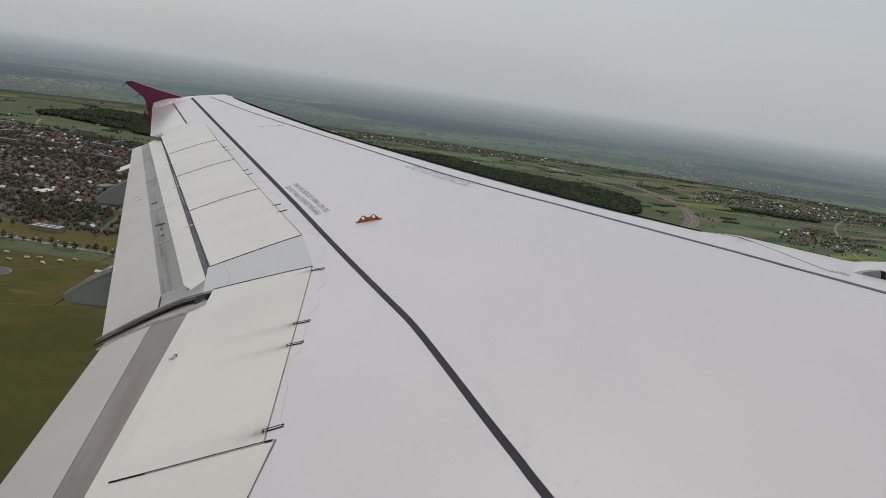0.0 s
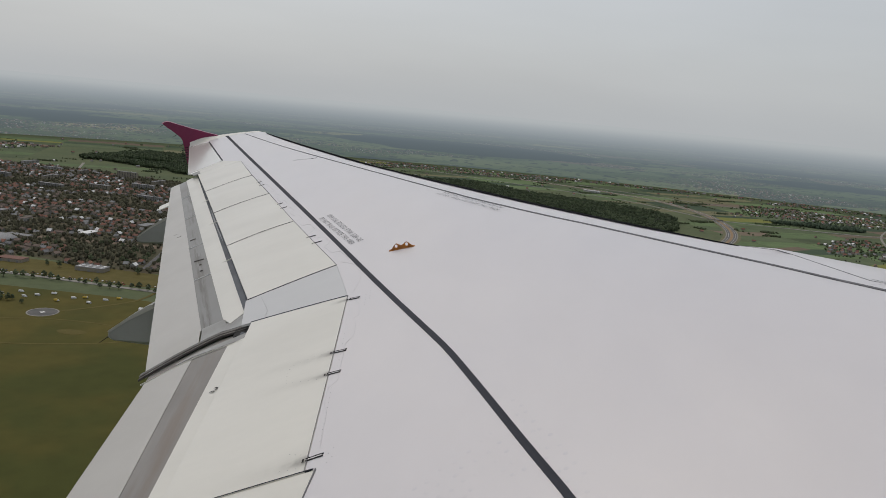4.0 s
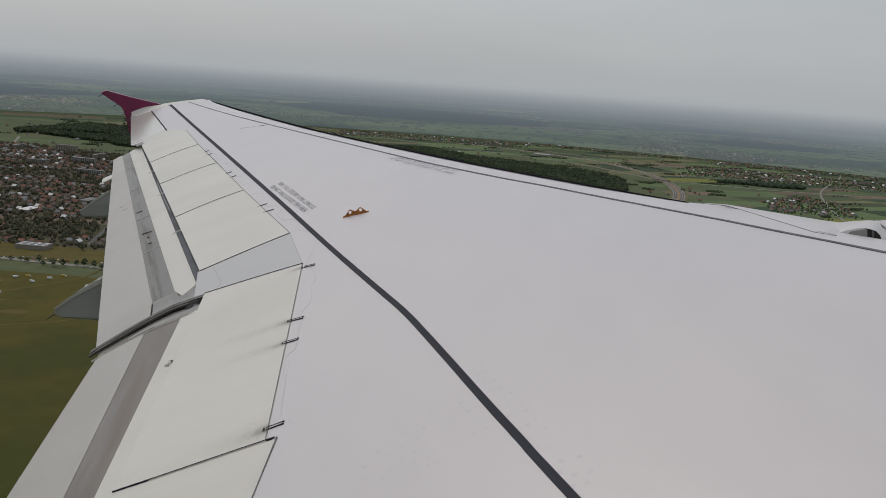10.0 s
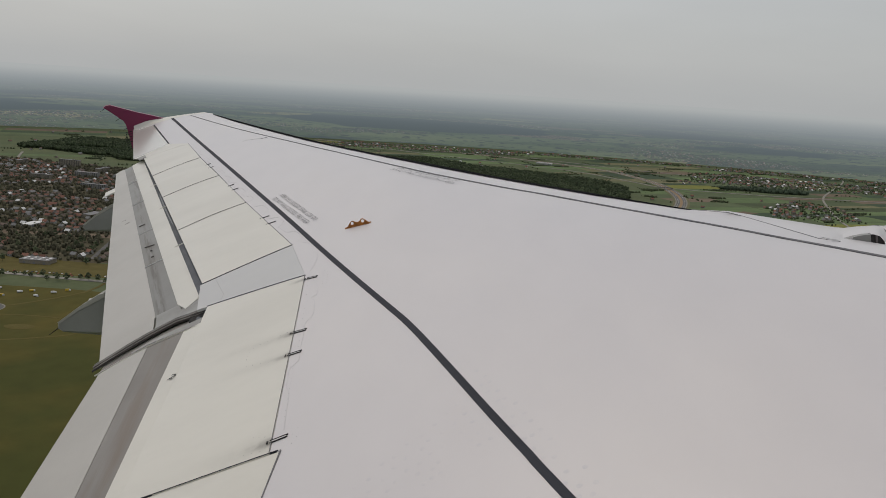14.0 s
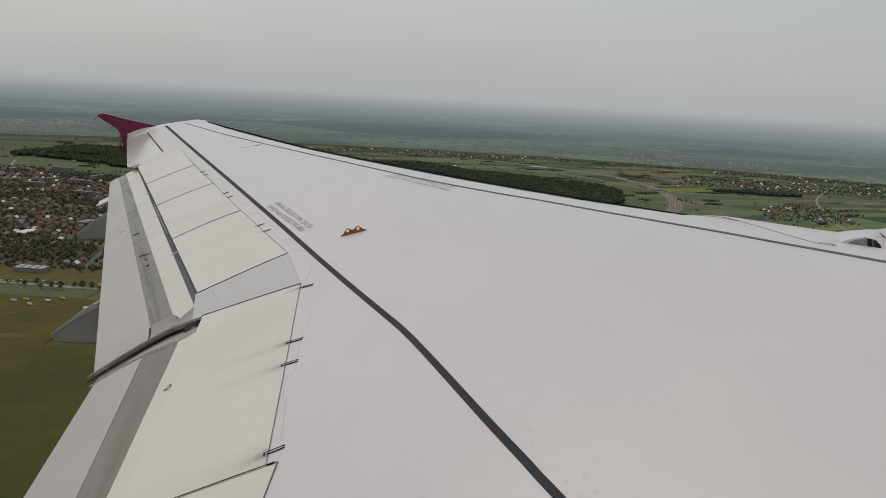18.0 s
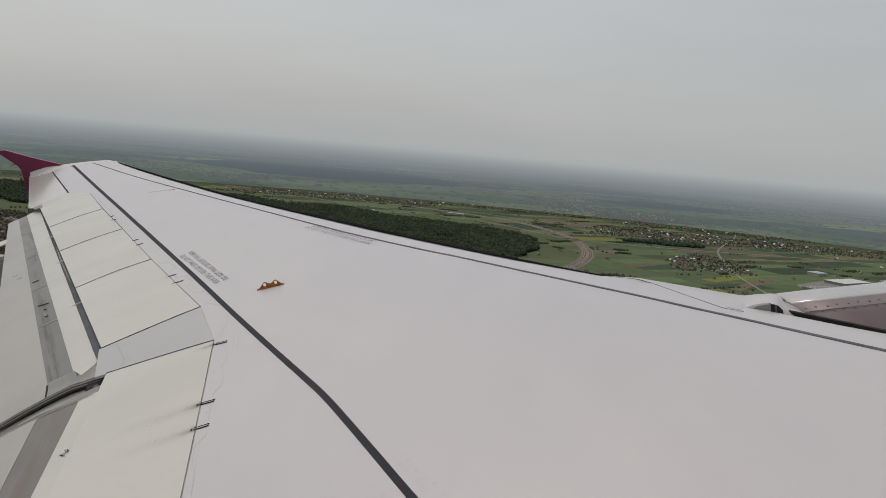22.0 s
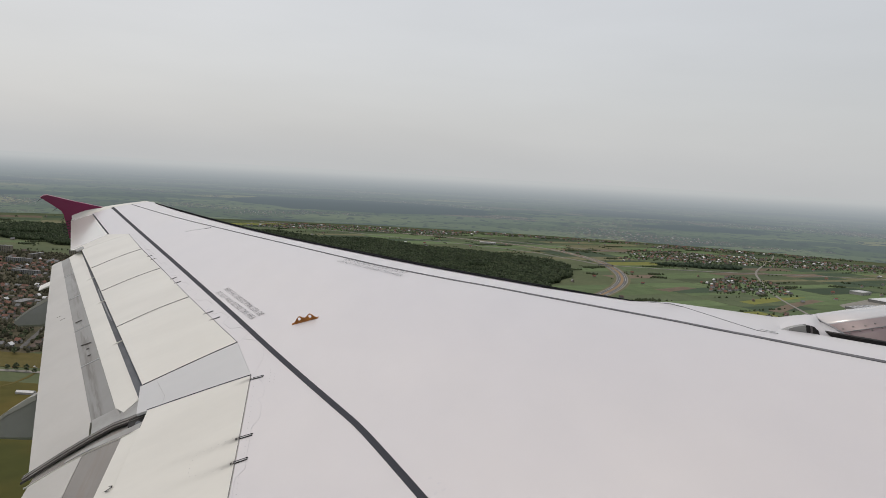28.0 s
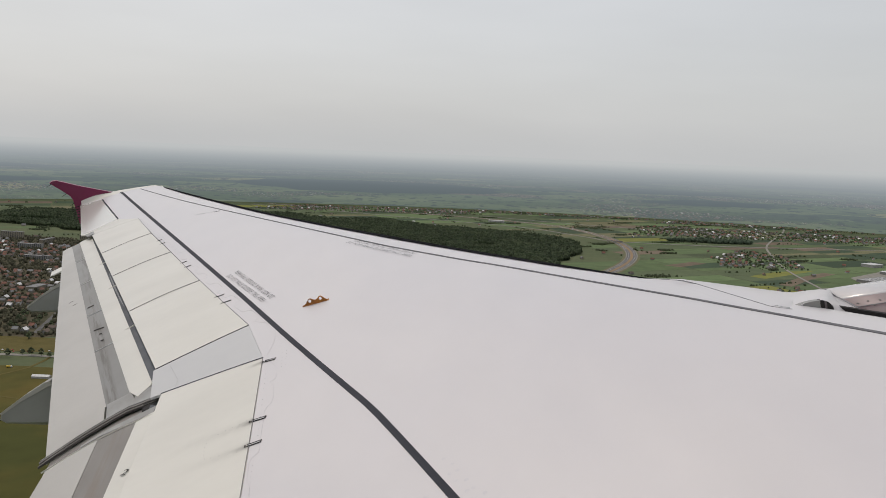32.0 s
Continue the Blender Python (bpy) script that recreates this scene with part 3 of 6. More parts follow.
def flap(name, nose_in, nose_out, a, b, c, h, bare, label):
    """a, b: fore and aft edges of the bare band; c: trailing edge, each as (inner, outer)."""
    f = empty(name)
    f.parent = wing
    tagged(f, label)
    panel("flap_nose", [nose_in, nose_out, a[1], a[0]], M_WHITE, thick=0.10, nu=6, nv=24, parent=f, height=h, bow=0.006)
    panel("bare_band", [a[0], a[1], b[1], b[0]], bare, lift=-0.003, thick=0.09, nu=4, nv=24, parent=f, height=h, label="unpainted stained metal band")
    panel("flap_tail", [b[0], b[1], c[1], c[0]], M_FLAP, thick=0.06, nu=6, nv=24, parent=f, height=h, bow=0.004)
    return f


inner_flap = flap("inner_flap", (-5.62, 2.1), (-5.60, 6.66), ((-5.975, 2.1), (-5.962, 6.66)), ((-6.05, 2.1), (-6.237, 6.68)), ((-6.60, 2.1), (-6.568, 6.60)), H_IN, M_BARE2,
                  "white inner trailing edge flap, extended")
outer_flap = flap("outer_flap", (-5.948, 7.17), (-8.128, 13.60), ((-6.122, 7.18), (-8.318, 13.60)), ((-6.306, 7.18), (-8.437, 13.59)), ((-6.637, 6.785), (-8.574, 13.56)), H_OUT, M_BARE,
                  "white outer trailing edge flap, extended, with streaked metal band")
# joints across the bare band
for t in (0.20, 0.38, 0.60, 0.81):
    ribbon("joint", [at((-6.122, 7.18), (-8.318, 13.60), t), at((-6.306, 7.18), (-8.437, 13.59), t)], 0.007, M_FAINT, lift=0.002, height=H_OUT, curved=False, parent=outer_flap)
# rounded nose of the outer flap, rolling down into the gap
# grey, then dark: the nose's shade is put into the strip colours
for k, (dx, dz, tone) in enumerate(((0.030, 0.028, M_NOSE_SHADE), (0.055, 0.055, M_COVE_SHADE))):
    panel("nose_roll", [(-5.948 + dx, 7.20), (-8.128 + dx, 13.58), (-8.126 + dx - 0.03, 13.58), (-5.946 + dx - 0.03, 7.20)], tone, lift=-dz, thick=0.02, nu=2, nv=24, height=H_OUT, parent=outer_flap, label="grey strip of painted shade on the flap nose" if not k else "")
# small ribs across the gap ahead of the outer flap
for k, dy in ((1, -0.36), (2, -0.34), (3, -0.42)):
    gx, gy = SP_REAR[k][0] + 0.34 * -dy, SP_REAR[k][1] + dy
    ribbon("gap_rib", [(gx + 0.01, gy + 0.004), (gx - 0.085, gy - 0.006)], 0.009, M_WHITE, lift=0.006, height=H_OUT, curved=False, label="small white rib across the flap gap")
# seal between the two flaps
CHAN = [(-5.84, 6.89), (-5.975, 6.915), (-6.085, 6.945), (-6.186, 6.937), (-6.306, 6.915), (-6.444, 6.88), (-6.55, 6.84), (-6.68, 6.79)]
panel("flap_gap_floor", [(-5.74, 6.62), (-5.80, 6.98), (-6.60, 6.88), (-6.60, 6.62)], M_BARE2, lift=-0.022, thick=0.05, nu=4, nv=4, height=H_IN, label="dark gap between the flaps")
ribbon("seal_channel", CHAN, 0.10, M_CHANNEL, lift=0.004, height=H_OUT, label="stained grey seal channel", taper=0.055)
ribbon("flap_seal", CHAN, 0.020, M_CHANNEL, lift=0.012, height=H_OUT, label="black rubber seal between the flaps", taper=0.020)
ribbon("seal_ridge", [(x, y + 0.026) for x, y in CHAN], 0.008, M_PLATE, lift=0.012, height=H_OUT, taper=0.005)
# black sheet put in for the dark hole under the spoiler corner
panel("seal_pocket", [(-5.80, 6.735), (-5.815, 6.905), (-5.965, 6.895), (-5.955, 6.80)], M_DARK, lift=0.006, thick=0.03, nu=3, nv=3, height=H_OUT, label="black panel painting the hole under the spoiler corner")
ribbon("seal_lip", [(x + 0.005, y - 0.045) for x, y in CHAN], 0.010, M_GAP, lift=0.010, height=H_OUT, taper=0.010)
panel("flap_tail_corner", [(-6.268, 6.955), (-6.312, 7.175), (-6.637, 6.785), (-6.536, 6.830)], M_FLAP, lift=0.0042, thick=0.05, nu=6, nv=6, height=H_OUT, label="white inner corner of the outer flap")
panel("flap_end_plate", [(-6.030, 6.985), (-6.118, 7.200), (-6.300, 7.195), (-6.250, 6.945)], M_PLATE, lift=0.006, thick=0.05, nu=6, nv=4, height=H_OUT, label="grey flap end plate")
panel("nose_corner", [(-5.952, 7.150), (-5.965, 7.205), (-6.128, 7.205), (-6.038, 7.062)], M_WHITE, lift=0.009, thick=0.05, nu=4, nv=4, height=H_OUT, label="white corner of the flap nose")
panel("flap_end_block", [(-5.916, 6.945), (-5.952, 7.145), (-6.072, 7.105), (-6.040, 6.975)], M_PLATE, lift=0.0065, thick=0.05, nu=3, nv=3, height=H_OUT, label="small grey corner block")
ribbon("flap_end_plate", [(-5.84, 6.70), (-6.05, 6.725), (-6.23, 6.735), (-6.36, 6.70)], 0.10, M_PLATE, lift=0.004, height=H_IN, label="brown-grey flap end plate", taper=0.03)
ribbon("end_plate_rim", [(-5.844, 6.635), (-6.05, 6.672), (-6.231, 6.686), (-6.36, 6.66), (-6.60, 6.60)], 0.004, M_WHITE, lift=0.006, height=H_IN, label="thin white rim")
# scuffs and stencil ticks on the outer flap
for a, b, w in (((-7.557, 10.451), (-7.506, 10.456), 0.010), ((-7.459, 10.278), (-7.409, 10.283), 0.006), ((-6.791, 8.874), (-6.765, 8.859), 0.012), ((-6.726, 8.667), (-6.697, 8.661), 0.012), ((-6.895, 9.056), (-6.782, 9.010), 0.007), ((-7.190, 9.914), (-7.120, 9.908), 0.008)):
    ribbon("scuff_mark", [a, b], w * 0.4, M_CHANNEL, lift=0.006, height=H_OUT, curved=False, parent=outer_flap)
# small tabs on the trailing edge
panel("edge_tab", [(-8.20, 12.28), (-8.27, 12.52), (-8.42, 12.52), (-8.36, 12.28)], M_WHITE, lift=0.004, thick=0.02, nu=2, nv=2, height=H_OUT, label="white trailing edge tab")


# fairings of the flap tracks, drooping below and behind the flap
def track_fairing(y, side, w):
    """side: upper edge then lower edge as (x, z), tail in the middle."""
    n = len(side)
    verts, faces = [], []
    for k, (dy, sh) in enumerate(((-1.0, 0.80), (-0.7, 1.0), (0.7, 1.0), (1.0, 0.80))):
        cx, cz = sum(p[0] for p in side) / n, sum(p[1] for p in side) / n
        for x, z in side:
            verts.append((cx + (x - cx) * (1 if sh == 1.0 else 0.985), y + w * dy, cz + (z - cz) * sh))
    for k in range(3):
        for i in range(n):
            a, b = k * n + i, k * n + (i + 1) % n
            faces.append((a, b, b + n, a + n))
    faces += [tuple(range(n))[::-1], tuple(range(3 * n, 4 * n))]
    return mend(obj("track_fairing", verts, faces, M_FAIR, wing, "grey flap track fairing with a drooping pointed tail", smooth=25))


track_fairing(8.5, [(-5.6, 0.25), (-6.9, 0.42), (-7.19, 0.365), (-7.40, 0.285), (-7.62, 0.185), (-7.64, 0.13), (-7.60, 0.085), (-7.30, -0.01), (-6.9, -0.06), (-6.2, -0.05), (-5.6, 0.05)], 0.075)
track_fairing(12.0, [(-6.8, 0.72), (-7.9, 0.90), (-8.18, 0.83), (-8.40, 0.74), (-8.61, 0.637), (-8.63, 0.60), (-8.59, 0.545), (-8.30, 0.48), (-7.9, 0.45), (-7.2, 0.47), (-6.8, 0.55)], 0.07)
for y, x, z in ((8.5, -7.63, 0.14), (12.0, -8.62, 0.60)):
    v, f = rod((x + 0.02, y, z), (x - 0.13, y, z - 0.07), 0.007, 0.003, 5)
    obj("static_wick", v, f, M_DARK, wing)


# wingtip fence: a swept plate above and below the tip
def fence():
    out = [(-8.40, 1.80), (-8.55, 1.872), (-8.992, 2.066), (-9.440, 2.283), (-9.51, 2.286), (-9.572, 2.258), (-9.38, 2.062), (-9.268, 1.940), (-9.240, 1.860), (-9.238, 1.733), (-9.240, 1.568), (-9.246, 1.400), (-9.22, 1.375), (-8.55, 1.62)]
    n = len(out)
    verts = []
    for dy, k in ((-0.035, 0.97), (0.0, 1.0), (0.035, 0.97)):
        for x, z in out:
            verts.append((-9.0 + (x + 9.0) * k, 16.66 + dy, 1.75 + (z - 1.75) * k))
    faces = [tuple(range(n)), tuple(range(2 * n, 3 * n))[::-1]]
    for r in (0, n):
        faces += [(r + i, r + n + i, r + n + (i + 1) % n, r + (i + 1) % n) for i in range(n)]
    return mend(obj("wingtip_fence", verts, faces, M_MAGENTA, wing, "magenta swept wingtip fence", smooth=30))


fence_part = fence()
# static wicks
for x, z in ((-9.55, 2.23), (-9.33, 2.00), (-9.24, 1.80), (-9.24, 1.70), (-9.24, 1.60), (-9.242, 1.50), (-9.246, 1.42)):
    v, f = rod((x + 0.02, 16.66, z), (x - 0.10, 16.67, z - 0.045), 0.006, 0.003, 5)
    obj("static_wick", v, f, M_DARK, wing)
for k in range(5):
    y = 16.45 - 0.28 * k
    x = -9.17 + (16.60 - y) * 0.296
    v, f = rod((x + 0.03, y, float(top(x + 0.03, y))), (x - 0.10, y + 0.01, float(top(x, y)) - 0.005), 0.007, 0.004, 5)
    obj("static_wick", v, f, M_DARK, wing)


# orange rope bracket: a bent plate with two eyes
def bracket():
    a, b = np.array((-4.785, 7.342)), np.array((-4.592, 7.308))
    d = b - a
    length = np.linalg.norm(d)
    d /= length
    n = 60
    eyes, rad, mid = (0.285, 0.715), 0.0128, 0.028
    verts, faces = [], []
    for i in range(n + 1):
        u = i / n
        hh = float(np.interp(u, [0, .1, .2, .27, .34, .42, .5, .58, .66, .73, .8, .9, 1], [.004, .015, .036, .048, .046, .033, .027, .033, .046, .048, .036, .015, .004]))
        half = max(math.sqrt(max(0.0, rad**2 - ((u - e) * length)**2)) for e in eyes)
        lo, hi = (mid - half, mid + half) if half > 0 else (hh * 0.5, hh * 0.5)
        p = a + d * length * u
        z = float(top(*p))
        s = np.array((-d[1], d[0]))
        for k in (-1, 1):
            q = p + s * 0.006 * k
            verts += [(q[0], q[1], z + h) for h in (-0.003, lo, hi, hh)]
    for i in range(n):
        o, w = i * 8, i * 8 + 8
        faces += [(o, o + 1, w + 1, w), (o + 2, o + 3, w + 3, w + 2), (o + 4, w + 4, w + 5, o + 5), (o + 6, w + 6, w + 7, o + 7), (o + 3, o + 7, w + 7, w + 3), (o + 1, o + 5, w + 5, w + 1), (o + 2, w + 2, w + 6, o + 6)]
    br = obj("rope_bracket", verts, faces, M_ORANGE, wing, "orange primed bracket with two rope eyes", smooth=0)
    foot = [a - d * 0.006, b + d * 0.006]
    ribbon("bracket_foot", foot, 0.022, M_ORANGE, lift=0.006, parent=br, curved=False)
    return br


bracket()


# hinge fittings: two dark lugs, and a dark bar painting the gap's shadow
def hinge(x0, y0, x1, y1, gap=0.0085, w=0.0024):
    h = empty("hinge_fitting")
    h.parent = wing
    d = np.array((x1 - x0, y1 - y0))
    n = np.array((-d[1], d[0])) / np.linalg.norm(d)
    for k in (-1, 1):
        a, b = np.array((x0, y0)) + n * gap * k, np.array((x1, y1)) + n * gap * k
        ribbon("lug", [a, b], w, M_DARK, lift=0.006, parent=h, curved=False)
    ribbon("pin", [at((x0, y0), (x1, y1), 0.15), at((x0, y0), (x1, y1), 0.9)], gap * 1.2, M_COVER, lift=0.004, parent=h, curved=False)
    ribbon("hinge_shadow_gap", [(x0 - 0.012, y0 - 0.012), (x0 - 0.012, y0 + 0.012)], 0.008, M_DARK, lift=0.005, parent=h, curved=False)
    return h


for row in ((-5.05, 6.571, -4.975, 6.548), (-5.085, 5.80, -5.0, 5.778), (-5.092, 5.54, -5.01, 5.525), (-5.10, 4.742, -5.015, 4.738)):
    hinge(*row)
for row in ((-5.585, 8.368, -5.515, 8.366), (-5.505, 8.140, -5.430, 8.132), (-6.150, 9.988, -6.098, 9.990), (-6.070, 9.757, -6.014, 9.760), (-6.690, 11.48, -6.64, 11.485), (-6.61, 11.25, -6.56, 11.255)):
    hinge(*row, gap=0.0022, w=0.0012)

# scalloped access panel outlines in front of the spoilers
def scallop(p0, p1, n, depth, width=0.002):
    p0, p1 = np.array(p0, float), np.array(p1, float)
    d = p1 - p0
    s = np.array((d[1], -d[0])) / np.linalg.norm(d)
    if s[0] < 0:
        s = -s
    pts = []
    for i in range(n):
        for u, h in ((0.02, 0.12), (0.05, 0.70), (0.09, 0.96), (0.28, 1.0), (0.46, 0.96), (0.54, 0.72), (0.57, 0.22), (0.80, 0.12)):
            pts.append(p0 + d * (i + u) / n + s * depth * 0.55 * h)
    ribbon("panel_outline", pts, width, M_HAIR, lift=0.0012, step=0.03, label="faint scalloped panel seam")


ribbon("panel_outline", [(-5.044, 6.617), (-4.997, 6.507), (-4.961, 6.372), (-4.964, 6.245), (-4.998, 6.226), (-4.972, 6.145), (-4.969, 5.97), (-4.987, 5.915), (-5.013, 5.875), (-5.015, 5.725), (-5.020, 5.55), (-5.020, 5.425), (-5.046, 5.399), (-5.066, 5.375), (-5.066, 5.20), (-5.045, 5.12), (-5.042, 4.95), (-5.040, 4.80)], 0.0022, M_HAIR, lift=0.0012, step=0.02, label="faint stepped panel seam")
scallop((-5.19, 7.40), (-5.80, 9.05), 3, 0.140)
scallop((-5.80, 9.07), (-6.36, 10.66), 4, 0.110)
scallop((-6.36, 10.69), (-6.87, 12.08), 4, 0.085)
scallop((-6.87, 12.10), (-7.33, 13.40), 4, 0.06)
ribbon("panel_outline", [(-5.17, 7.40), (-5.05, 7.24), (-5.00, 7.06), (-5.00, 6.84), (-5.04, 6.68)], 0.003, M_HAIR, lift=0.0012)
ribbon("panel_outline", [(-5.822, 7.255), (-5.757, 7.07), (-5.694, 6.885), (-5.70, 6.79)], 0.0024, M_HAIR2, lift=0.0025, curved=False)


# rivets: small raised heads, in rows and in the field beside the dark strip
def rivets(pts, r, name, material, label, lift=0.0004):
    verts, faces = [], []
    for x, y in pts:
        o = len(verts)
        for k in range(10):
            ex, ey = x + r * math.cos(k * math.pi / 5), y + r * math.sin(k * math.pi / 5)
            verts.append((ex, ey, float(top(ex, ey)) + lift))
        verts.append((x, y, float(top(x, y)) + lift + 0.0003))
        faces += [(o + k, o + (k + 1) % 10, o + 10) for k in range(10)]
    ob = obj(name, verts, faces, material, wing, label)
    return tagged(ob, kind="stuff")


rr = random.Random(11)
field = []
for i in range(9):
    for j in range(5):
        if rr.random() < 0.82:
            u, v = i / 8, j / 4
            field.append((-4.262 - 0.43 * u + (0.085 + 0.13 * u) * v + rr.uniform(-.012, .012), 4.455 - 0.275 * u - (0.295 - 0.14 * u) * v + rr.uniform(-.014, .014)))
field2 = []
for k, (a, b, n) in enumerate((((-4.146, 4.683), (-3.865, 3.690), 15), ((-4.15, 4.56), (-3.925, 3.690), 12), ((-4.10, 4.26), (-3.955, 3.72), 8))):
    for q in range(n):
        if rr.random() < 0.85:
            x, y = at(a, b, q / (n - 1))
            field2.append((x + rr.uniform(-.008, .008), y + rr.uniform(-.014, .014)))
rivets(field + field2, 0.0108, "rivet_field", M_RIVET, "faint round rivet heads on the skin")
arc = [(-5.12, 5.835), (-5.16, 5.832), (-5.20, 5.829), (-5.24, 5.825), (-5.285, 5.820), (-5.324, 5.808), (-5.345, 5.775), (-5.352, 5.736), (-5.350, 5.695), (-5.346, 5.650), (-5.336, 5.608), (-5.30, 5.590), (-5.25, 5.570), (-5.20, 5.548), (-5.15, 5.523)]
dots = arc + [(-4.93 + 0.03 * a, 6.38 + 0.045 * b) for a in range(2) for b in range(6)] + [(-5.13 - 0.03 * i, 4.80 + 0.02 * i) for i in range(3)] + [(-5.14 - 0.04 * i, 4.70 + 0.012 * i) for i in range(3)]
dots += [(-5.045, y) for y in np.arange(4.86, 5.40, 0.05)] + [(-5.035, y) for y in np.arange(5.60, 6.45, 0.07)] + [(-4.99 + 0.02 * (i % 2), 4.66 + 0.035 * i) for i in range(4)]
rivets(dots, 0.0021, "rivet_dots", M_SEAM, "tiny dark fastener dots", lift=0.0026)


# lettering, laid on the curved skin
def lettering(text, start, end, size, sign, height=None, lift=0.003, name="lettering", label="", weight=-0.004, ink=None):
    cu = bpy.data.curves.new("letters", "FONT")
    cu.body = text
    cu.size = 1.0
    cu.space_character, cu.space_word = 1.3, 1.25
    cu.offset = weight
    tmp = new("letters", cu)
    dg = bpy.context.evaluated_depsgraph_get()
    me = bpy.data.meshes.new_from_object(tmp.evaluated_get(dg))
    bpy.data.objects.remove(tmp)
    co = np.empty(len(me.vertices) * 3)
    me.vertices.foreach_get("co", co)
    co = co.reshape(-1, 3)
    a, b = np.array(start, float), np.array(end, float)
    d = b - a
    length = np.linalg.norm(d)
    d /= length
    up = np.array((-d[1], d[0]))
    x0, x1 = co[:, 0].min(), co[:, 0].max()
    u = (co[:, 0] - x0) / (x1 - x0) * length
    v = co[:, 1] * size / 0.72
    xy = a + u[:, None] * d + v[:, None] * up
    zf = height or top
    z = np.array([float(zf(p[0], p[1])) for p in xy]) + lift
    pts = np.column_stack([xy, z])
    root = list(range(len(pts)))

    def find(k):
        while root[k] != k:
            k = root[k]
        return k
    polys = [tuple(p.vertices) for p in me.polygons]
    for p in polys:
        for k in p[1:]:
            root[find(k)] = find(p[0])
    groups = {}
    for p in polys:
        groups.setdefault(find(p[0]), []).append(p)
    bpy.data.meshes.remove(me)
    holder = wing
    if len(groups) > 1:
        holder = empty(name)
        holder.parent = wing
        tagged(holder, label)
    for part_ in groups.values():
        ids = sorted({k for p in part_ for k in p})
        where = {k: n for n, k in enumerate(ids)}
        obj("letter" if len(groups) > 1 else "numeral", pts[ids], [tuple(where[k] for k in p) for p in part_], ink or M_INK, holder, "" if len(groups) > 1 else label, smooth=0)


WORDS = "DO NOT WALK OUTSIDE THIS AREA"
lettering(WORDS, (-5.547, 8.890), (-5.139, 7.784), 0.050, 1, label="dark grey stencilled walkway warning")
lettering(WORDS, (-5.028, 7.822), (-5.430, 8.950), 0.050, 1, label="dark grey stencilled walkway warning")
lettering(WORDS, (-4.380, 8.920), (-3.880, 7.880), 0.046, 1, lift=0.006, label="dark grey stencilled walkway warning")
lettering(WORDS, (-3.800, 7.985), (-4.275, 8.960), 0.046, 1, lift=0.006, label="dark grey stencilled walkway warning")
lettering("2", (-5.905, 5.960), (-5.865, 5.936), 0.052, 1, height=H_IN, lift=0.010, weight=0.0, ink=M_DARK, label="small black stencilled numeral")
# faded stencil near the tip, not readable
for k in range(4):
    ribbon("faded_mark", [(-6.01 - 0.09 * k, 12.42 + 0.02 * k), (-6.09 - 0.09 * k, 12.39 + 0.02 * k)], 0.03, M_FAINT if k else M_INK, lift=0.003, curved=False, label="faded stencil bar")


# engine pylon fairing and nacelle ahead of the leading edge
PYLON_INNER = [(-2.50, 6.25, 0.588), (-2.334, 6.10, 0.562), (-2.27, 6.05, 0.535), (-2.27, 5.55, 0.554), (-2.256, 5.25, 0.558), (-2.19, 5.17, 0.545), (-2.112, 5.28, 0.500), (-2.032, 5.30, 0.511), (-1.929, 5.30, 0.503), (-1.896, 5.30, 0.486), (-1.874, 5.30, 0.456), (-1.866, 5.30, 0.410), (-1.76, 5.38, 0.362), (-1.64, 5.48, 0.312)]
PYLON_FOOT = [(x - 0.003, y - 0.003, z + 0.001) for x, y, z in PYLON_INNER[:6]]


def pylon():
    inner = PYLON_INNER
    ridge = [(-2.48, 6.27, 0.580), (-2.33, 6.12, 0.567), (-2.246, 6.10, 0.539), (-2.005, 6.05, 0.457), (-1.85, 5.95, 0.412), (-1.80, 5.88, 0.402), (-1.76, 5.84, 0.396), (-1.70, 5.82, 0.396), (-1.632, 5.80, 0.391), (-1.60, 5.79, 0.389), (-1.58, 5.78, 0.386), (-1.563, 5.765, 0.383), (-1.57, 5.755, 0.372), (-1.582, 5.745, 0.346)]
    m = 8
    verts, faces = [], []
    for i, (a, b) in enumerate(zip(inner, ridge)):
        a, b = np.array(a), np.array(b)
        for k in range(5):      # fillet down to the wing skin
            t = (1 - k / 5) if i < 6 else 0.002 * (5 - k)
            x, y = a[0] - 0.17 * t, a[1] - 0.02 * t
            rise = a[2] - float(top(a[0], a[1])) if i < 6 else 0
            z = float(top(x, y)) + rise * (1 - t)**2 - 0.003 * (k == 0) + 0.0006 if i < 6 else a[2] - t
            verts.append(np.array((x, y, z)))
        for k in range(m):
            t = k / (m - 1)
            q = a + (b - a) * t
            q[2] += 0.012 * math.sin(math.pi * t) * min(1, np.linalg.norm(b - a) * 2)
            verts.append(q)
        verts.append(b + np.array((0.06, 0.12, -0.10)))
        verts.append(b + np.array((0.10, 0.20, -0.45)))
    w = m + 7
    for i in range(len(inner) - 1):
        for k in range(w - 1):
            p = i * w + k
            faces.append((p, p + 1, p + w + 1, p + w))
    return mend(obj("engine_pylon", verts, faces, M_SKIN, wing, "white pylon fairing over the leading edge", smooth=45))


pylon()


def upright(name, pts, y, material, label):
    n = len(pts)
    v = [(x, y, z) for x, z in pts] + [(x, y + 0.03, z) for x, z in pts]
    f = [tuple(range(n)), tuple(range(n, 2 * n))[::-1]] + [(i, n + i, n + (i + 1) % n, (i + 1) % n) for i in range(n)]
    return mend(obj(name, v, f, material, wing, label, smooth=0))


